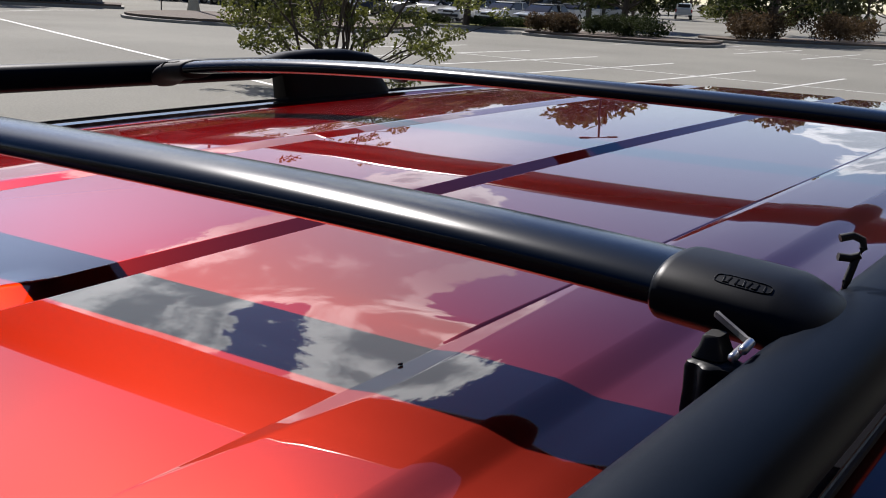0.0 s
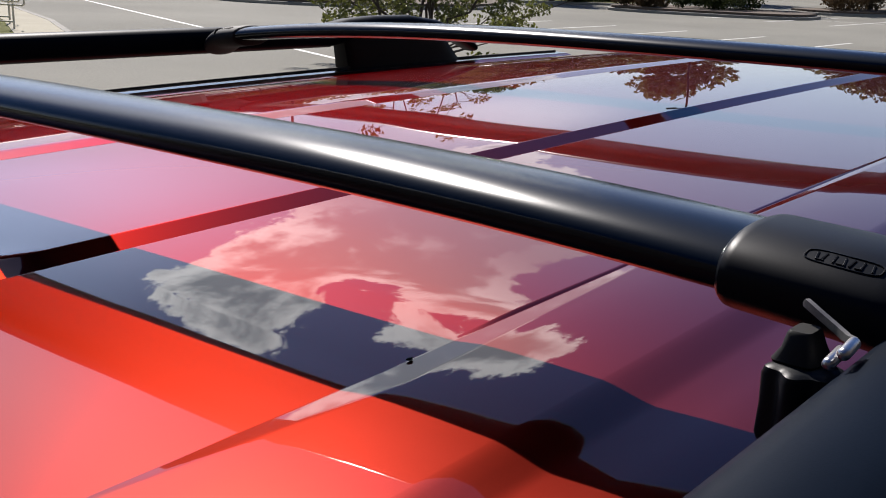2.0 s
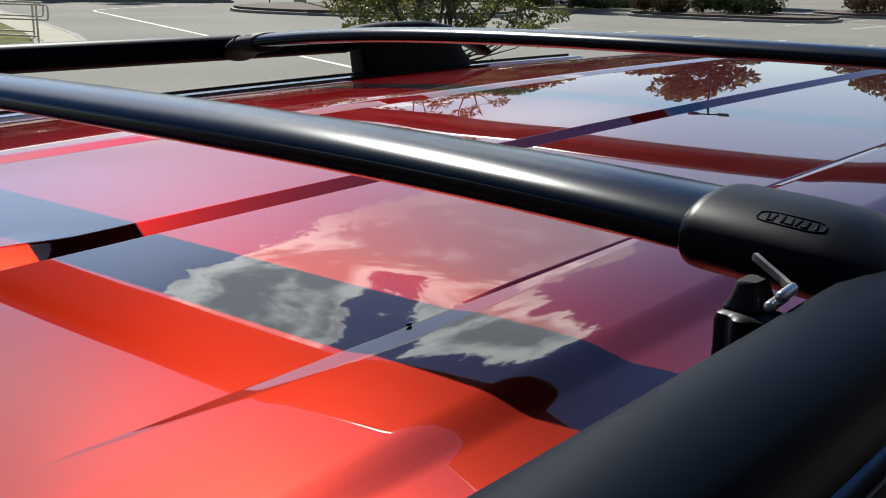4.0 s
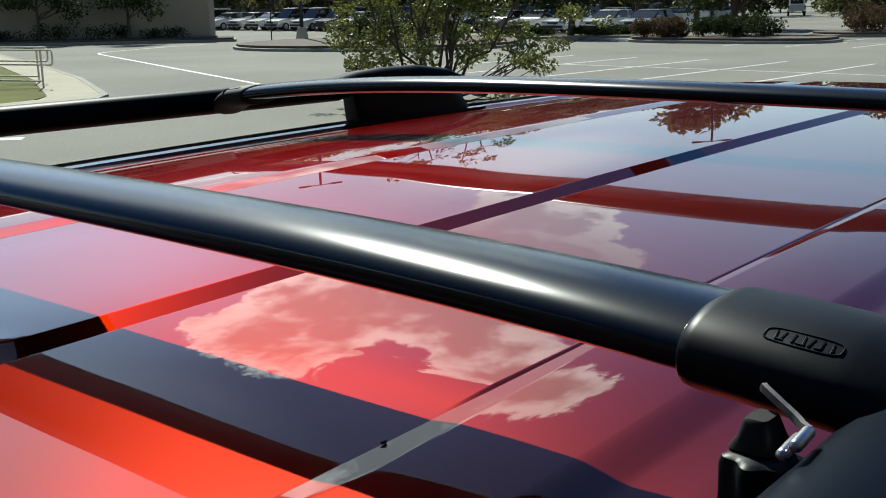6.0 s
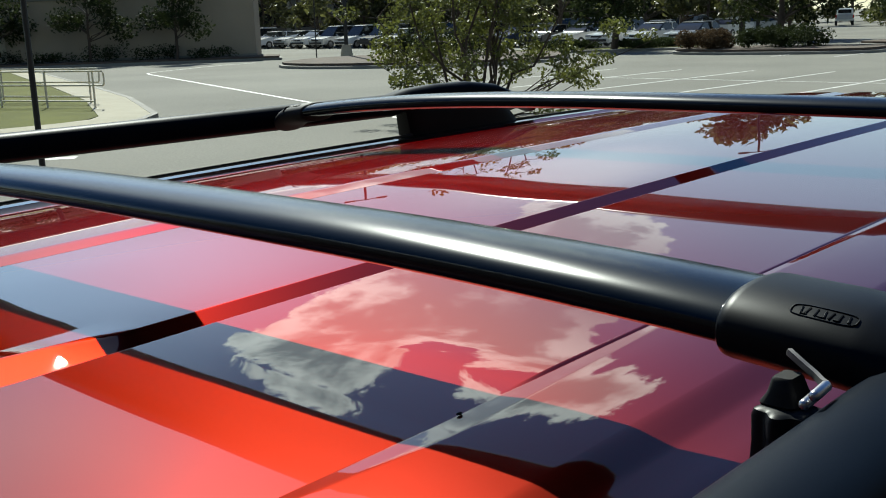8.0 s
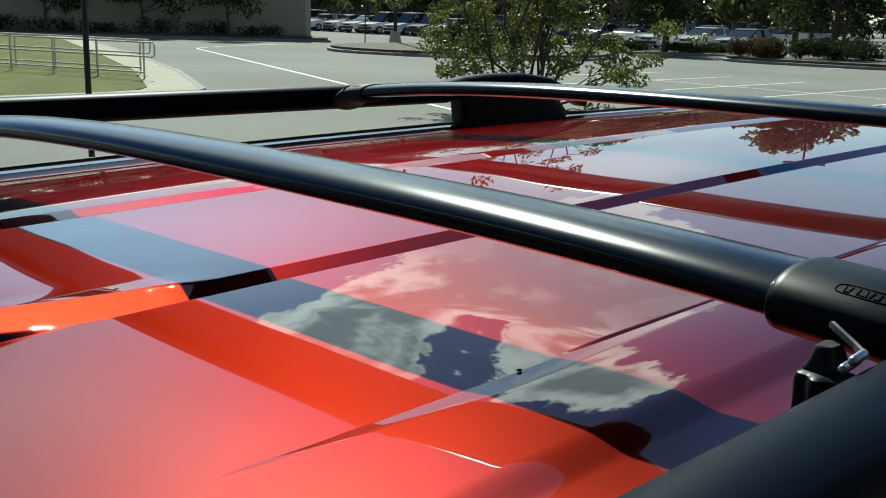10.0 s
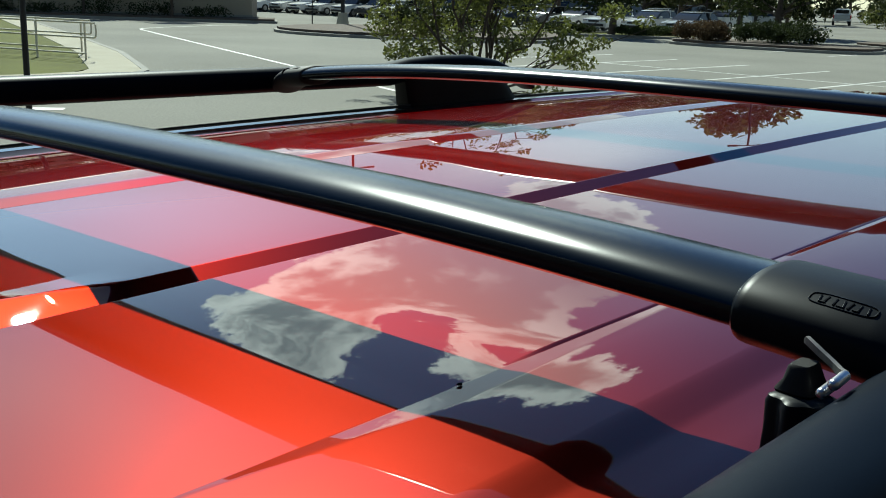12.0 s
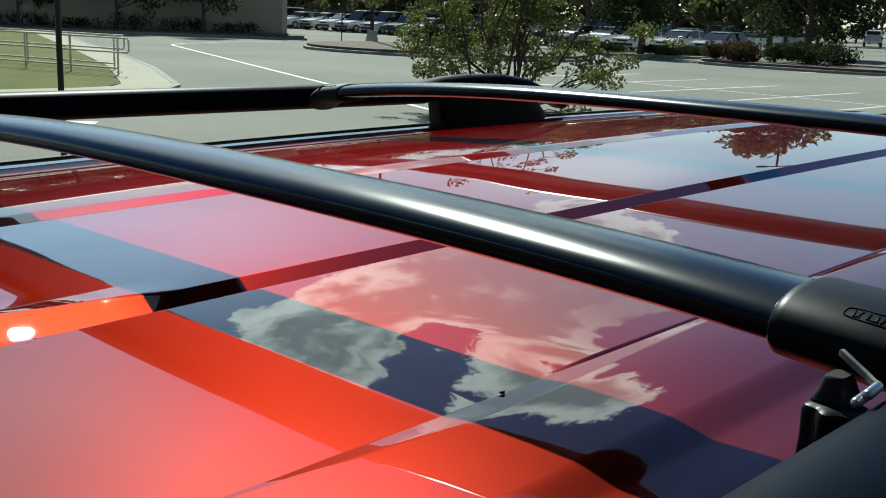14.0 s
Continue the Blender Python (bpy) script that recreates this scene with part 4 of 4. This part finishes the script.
for paint, word in zip(CAR_PAINTS, ("white", "silver", "black", "dark blue")):
    for tall in (False, True):
        KINDS.append((paint, tall, f"{word} {'sport utility' if tall else 'saloon'} car parked in a row"))
MADE = {}


def park(kind, x, y, turn):
    if kind not in MADE:
        MADE[kind] = build_parked_car(*KINDS[kind])
        MADE[kind].matrix_world = pose(x, y, 0, 0, 0, turn)
    else:
        copy_thing(MADE[kind], pose(x, y, 0, 0, 0, turn))


rng = random.Random(9)
ROW = [7, 1, 0, 2, 0, 3, 1, 5, 2, 0, 1, 3, 6, 4, 2, 1, 0, 2]
for k, kind in enumerate(ROW):
    park(kind, 54.0 + rng.uniform(-0.3, 0.3), 79.0 - 2.74 * k, rng.uniform(-2, 2))
for k, kind in enumerate([0, 3, 2, 1, 5, 0, 4, 2, 7, 1, 2, 0, 3, 0]):
    park(kind, 72.0 + rng.uniform(-0.3, 0.3), 78.0 - 2.9 * k, 180 + rng.uniform(-2, 2))
for k, kind in enumerate([2, 0, 2]):
    park(kind, 82.0 + 3.0 * k, 49.0 - 1.2 * k, -60)


def build_pickup(at, turn):
    pk = thing("pickup_truck", at, "white pickup truck on the far side of the car park", "pickup", turn=turn)
    part("body", box((5.6, 1.95, 0.72), (0, 0, 0.86), 0.10), CAR_PAINTS[0], pk)
    part("cab", box((2.3, 1.75, 0.72), (-0.2, 0, 1.52), 0.16), CAR_PAINTS[0], pk)
    part("windscreen", box((2.34, 1.45, 0.42), (-0.2, 0, 1.55), 0.05), GLASS, pk)
    part("window_band", box((1.8, 1.79, 0.40), (-0.2, 0, 1.55), 0.05), GLASS, pk)
    part("grille", box((0.06, 1.3, 0.32), (-2.80, 0, 0.92), 0.02), CHROME, pk)
    part("bumper", box((0.15, 1.9, 0.22), (-2.82, 0, 0.56), 0.03), RUBBER, pk)
    part("tailgate", box((0.06, 1.7, 0.55), (2.80, 0, 0.95), 0.02), CAR_PAINTS[1], pk)
    for s in (-1, 1):
        part("tail_light", box((0.06, 0.16, 0.4), (2.80, s * 0.9, 0.98), 0.02), TAIL, pk)
    for s in (-1, 1):
        for x in (-1.8, 1.8):
            bm = bmesh.new()
            bmesh.ops.create_cone(bm, cap_ends=True, segments=18, radius1=0.40, radius2=0.40, depth=0.26, matrix=pose(x, s * 0.88, 0.40, 90))
            part("wheel", bm, RUBBER, pk)


build_pickup((118.0, 51.5, 0), 204)


# ---- distance ----
def build_far_building(at, turn, size, bays):
    fb = thing("far_building", at, "pale low commercial building behind trees", "building", turn=turn)
    part("wall", box(size, (0, 0, size[2] / 2), 0.02), FAR_WALL, fb)
    part("roof", box((size[0] + 0.6, size[1] + 0.6, 0.5), (0, 0, size[2] + 0.2), 0.05), KERB, fb)
    for k in range(bays):
        y = -size[1] / 2 + (k + 0.5) * size[1] / bays
        win = part("window", box((0.12, size[1] / bays * 0.55, size[2] * 0.5), (-size[0] / 2 - 0.02, y, size[2] * 0.5), 0.02), GLASS, fb)
        part("column", box((0.5, 0.5, size[2]), (-size[0] / 2 - 0.9, y + size[1] / bays * 0.5, size[2] / 2), 0.03), CONCRETE, fb)


build_far_building((92, 118, 0), 52, (12, 46, 6.5), 9)

far_a = tree_mesh("far_tree", 11.0, 4.6, 2.4, 1500, 0.75, PINE, 61, "tall green tree at the edge of the car park", 0.22)
far_b = tree_mesh("far_tree", 8.5, 3.8, 2.0, 1300, 0.65, PINE, 62, "round green tree at the edge of the car park", 0.20)
far_a.matrix_world, far_b.matrix_world = pose(86, 66, 0), pose(78, 84, 0)
rng = random.Random(15)
for k in range(74):
    t = radians(-4 + 1.45 * k + rng.uniform(-0.5, 0.5))
    d = rng.uniform(104, 150)
    if not (radians(20.0) < t < radians(25.8) and d < 142):
        copy_thing(far_a if k % 2 else far_b, pose(d * math.cos(t), d * math.sin(t), 0, 0, 0, 47 * k))
for x, y in ((152, 58), (150, 66), (147, 70), (155, 62)):
    copy_thing(far_b, pose(x, y, -1.2, 0, 0, 3 * x))
for k in range(30):
    t = radians(110 + 8.3 * k + rng.uniform(-2, 2))
    d = rng.uniform(90, 130)
    copy_thing(far_a if k % 2 else far_b, pose(d * math.cos(t), d * math.sin(t), 0, 0, 0, rng.uniform(0, 360)))
for k in range(34):
    # a closed line of trees at the very back
    t = radians(26.5 + 0.85 * k)
    copy_thing(far_b if k % 3 else far_a, pose((158 + 7 * (k % 2)) * math.cos(t), (158 + 7 * (k % 2)) * math.sin(t), -2.4, 0, 0, 61 * k))
for k in range(16):
    # hedge trees closing the far side of the car park
    if k not in (2, 3, 4):
        copy_thing(far_b, pose(101 - 1.6 * k + 3 * (k % 2), 26 + 4.6 * k, -1.2, 0, 0, 47 * k))
for x, y in ((64, 64), (66, 52), (68, 42), (62, 74), (66, 36), (78, 27), (60, 86), (84, 56)):
    copy_thing(far_a if x % 4 else far_b, pose(x, y, 0, 0, 0, x * 7))


# ---- unseen dark walls, added behind the car to keep reflections dark ----
DARK_BLOCKER = material("dark_blocker", (0.022, 0.016, 0.013), 0.85, 0, 0.4, 1.5, 40, bump=0.3)
tagged(part("blocker_south", box((30, 0.4, 7.5), (-2, -4.2, 3.75), 0.02), DARK_BLOCKER), "unseen dark wall added behind the parked car to darken reflections", "wall", kind="structure")
tagged(part("blocker_west", box((0.4, 16, 7.5), (-9.0, 4.0, 3.75), 0.02), DARK_BLOCKER), "unseen dark wall added behind the parked car to darken reflections", "wall", kind="structure")
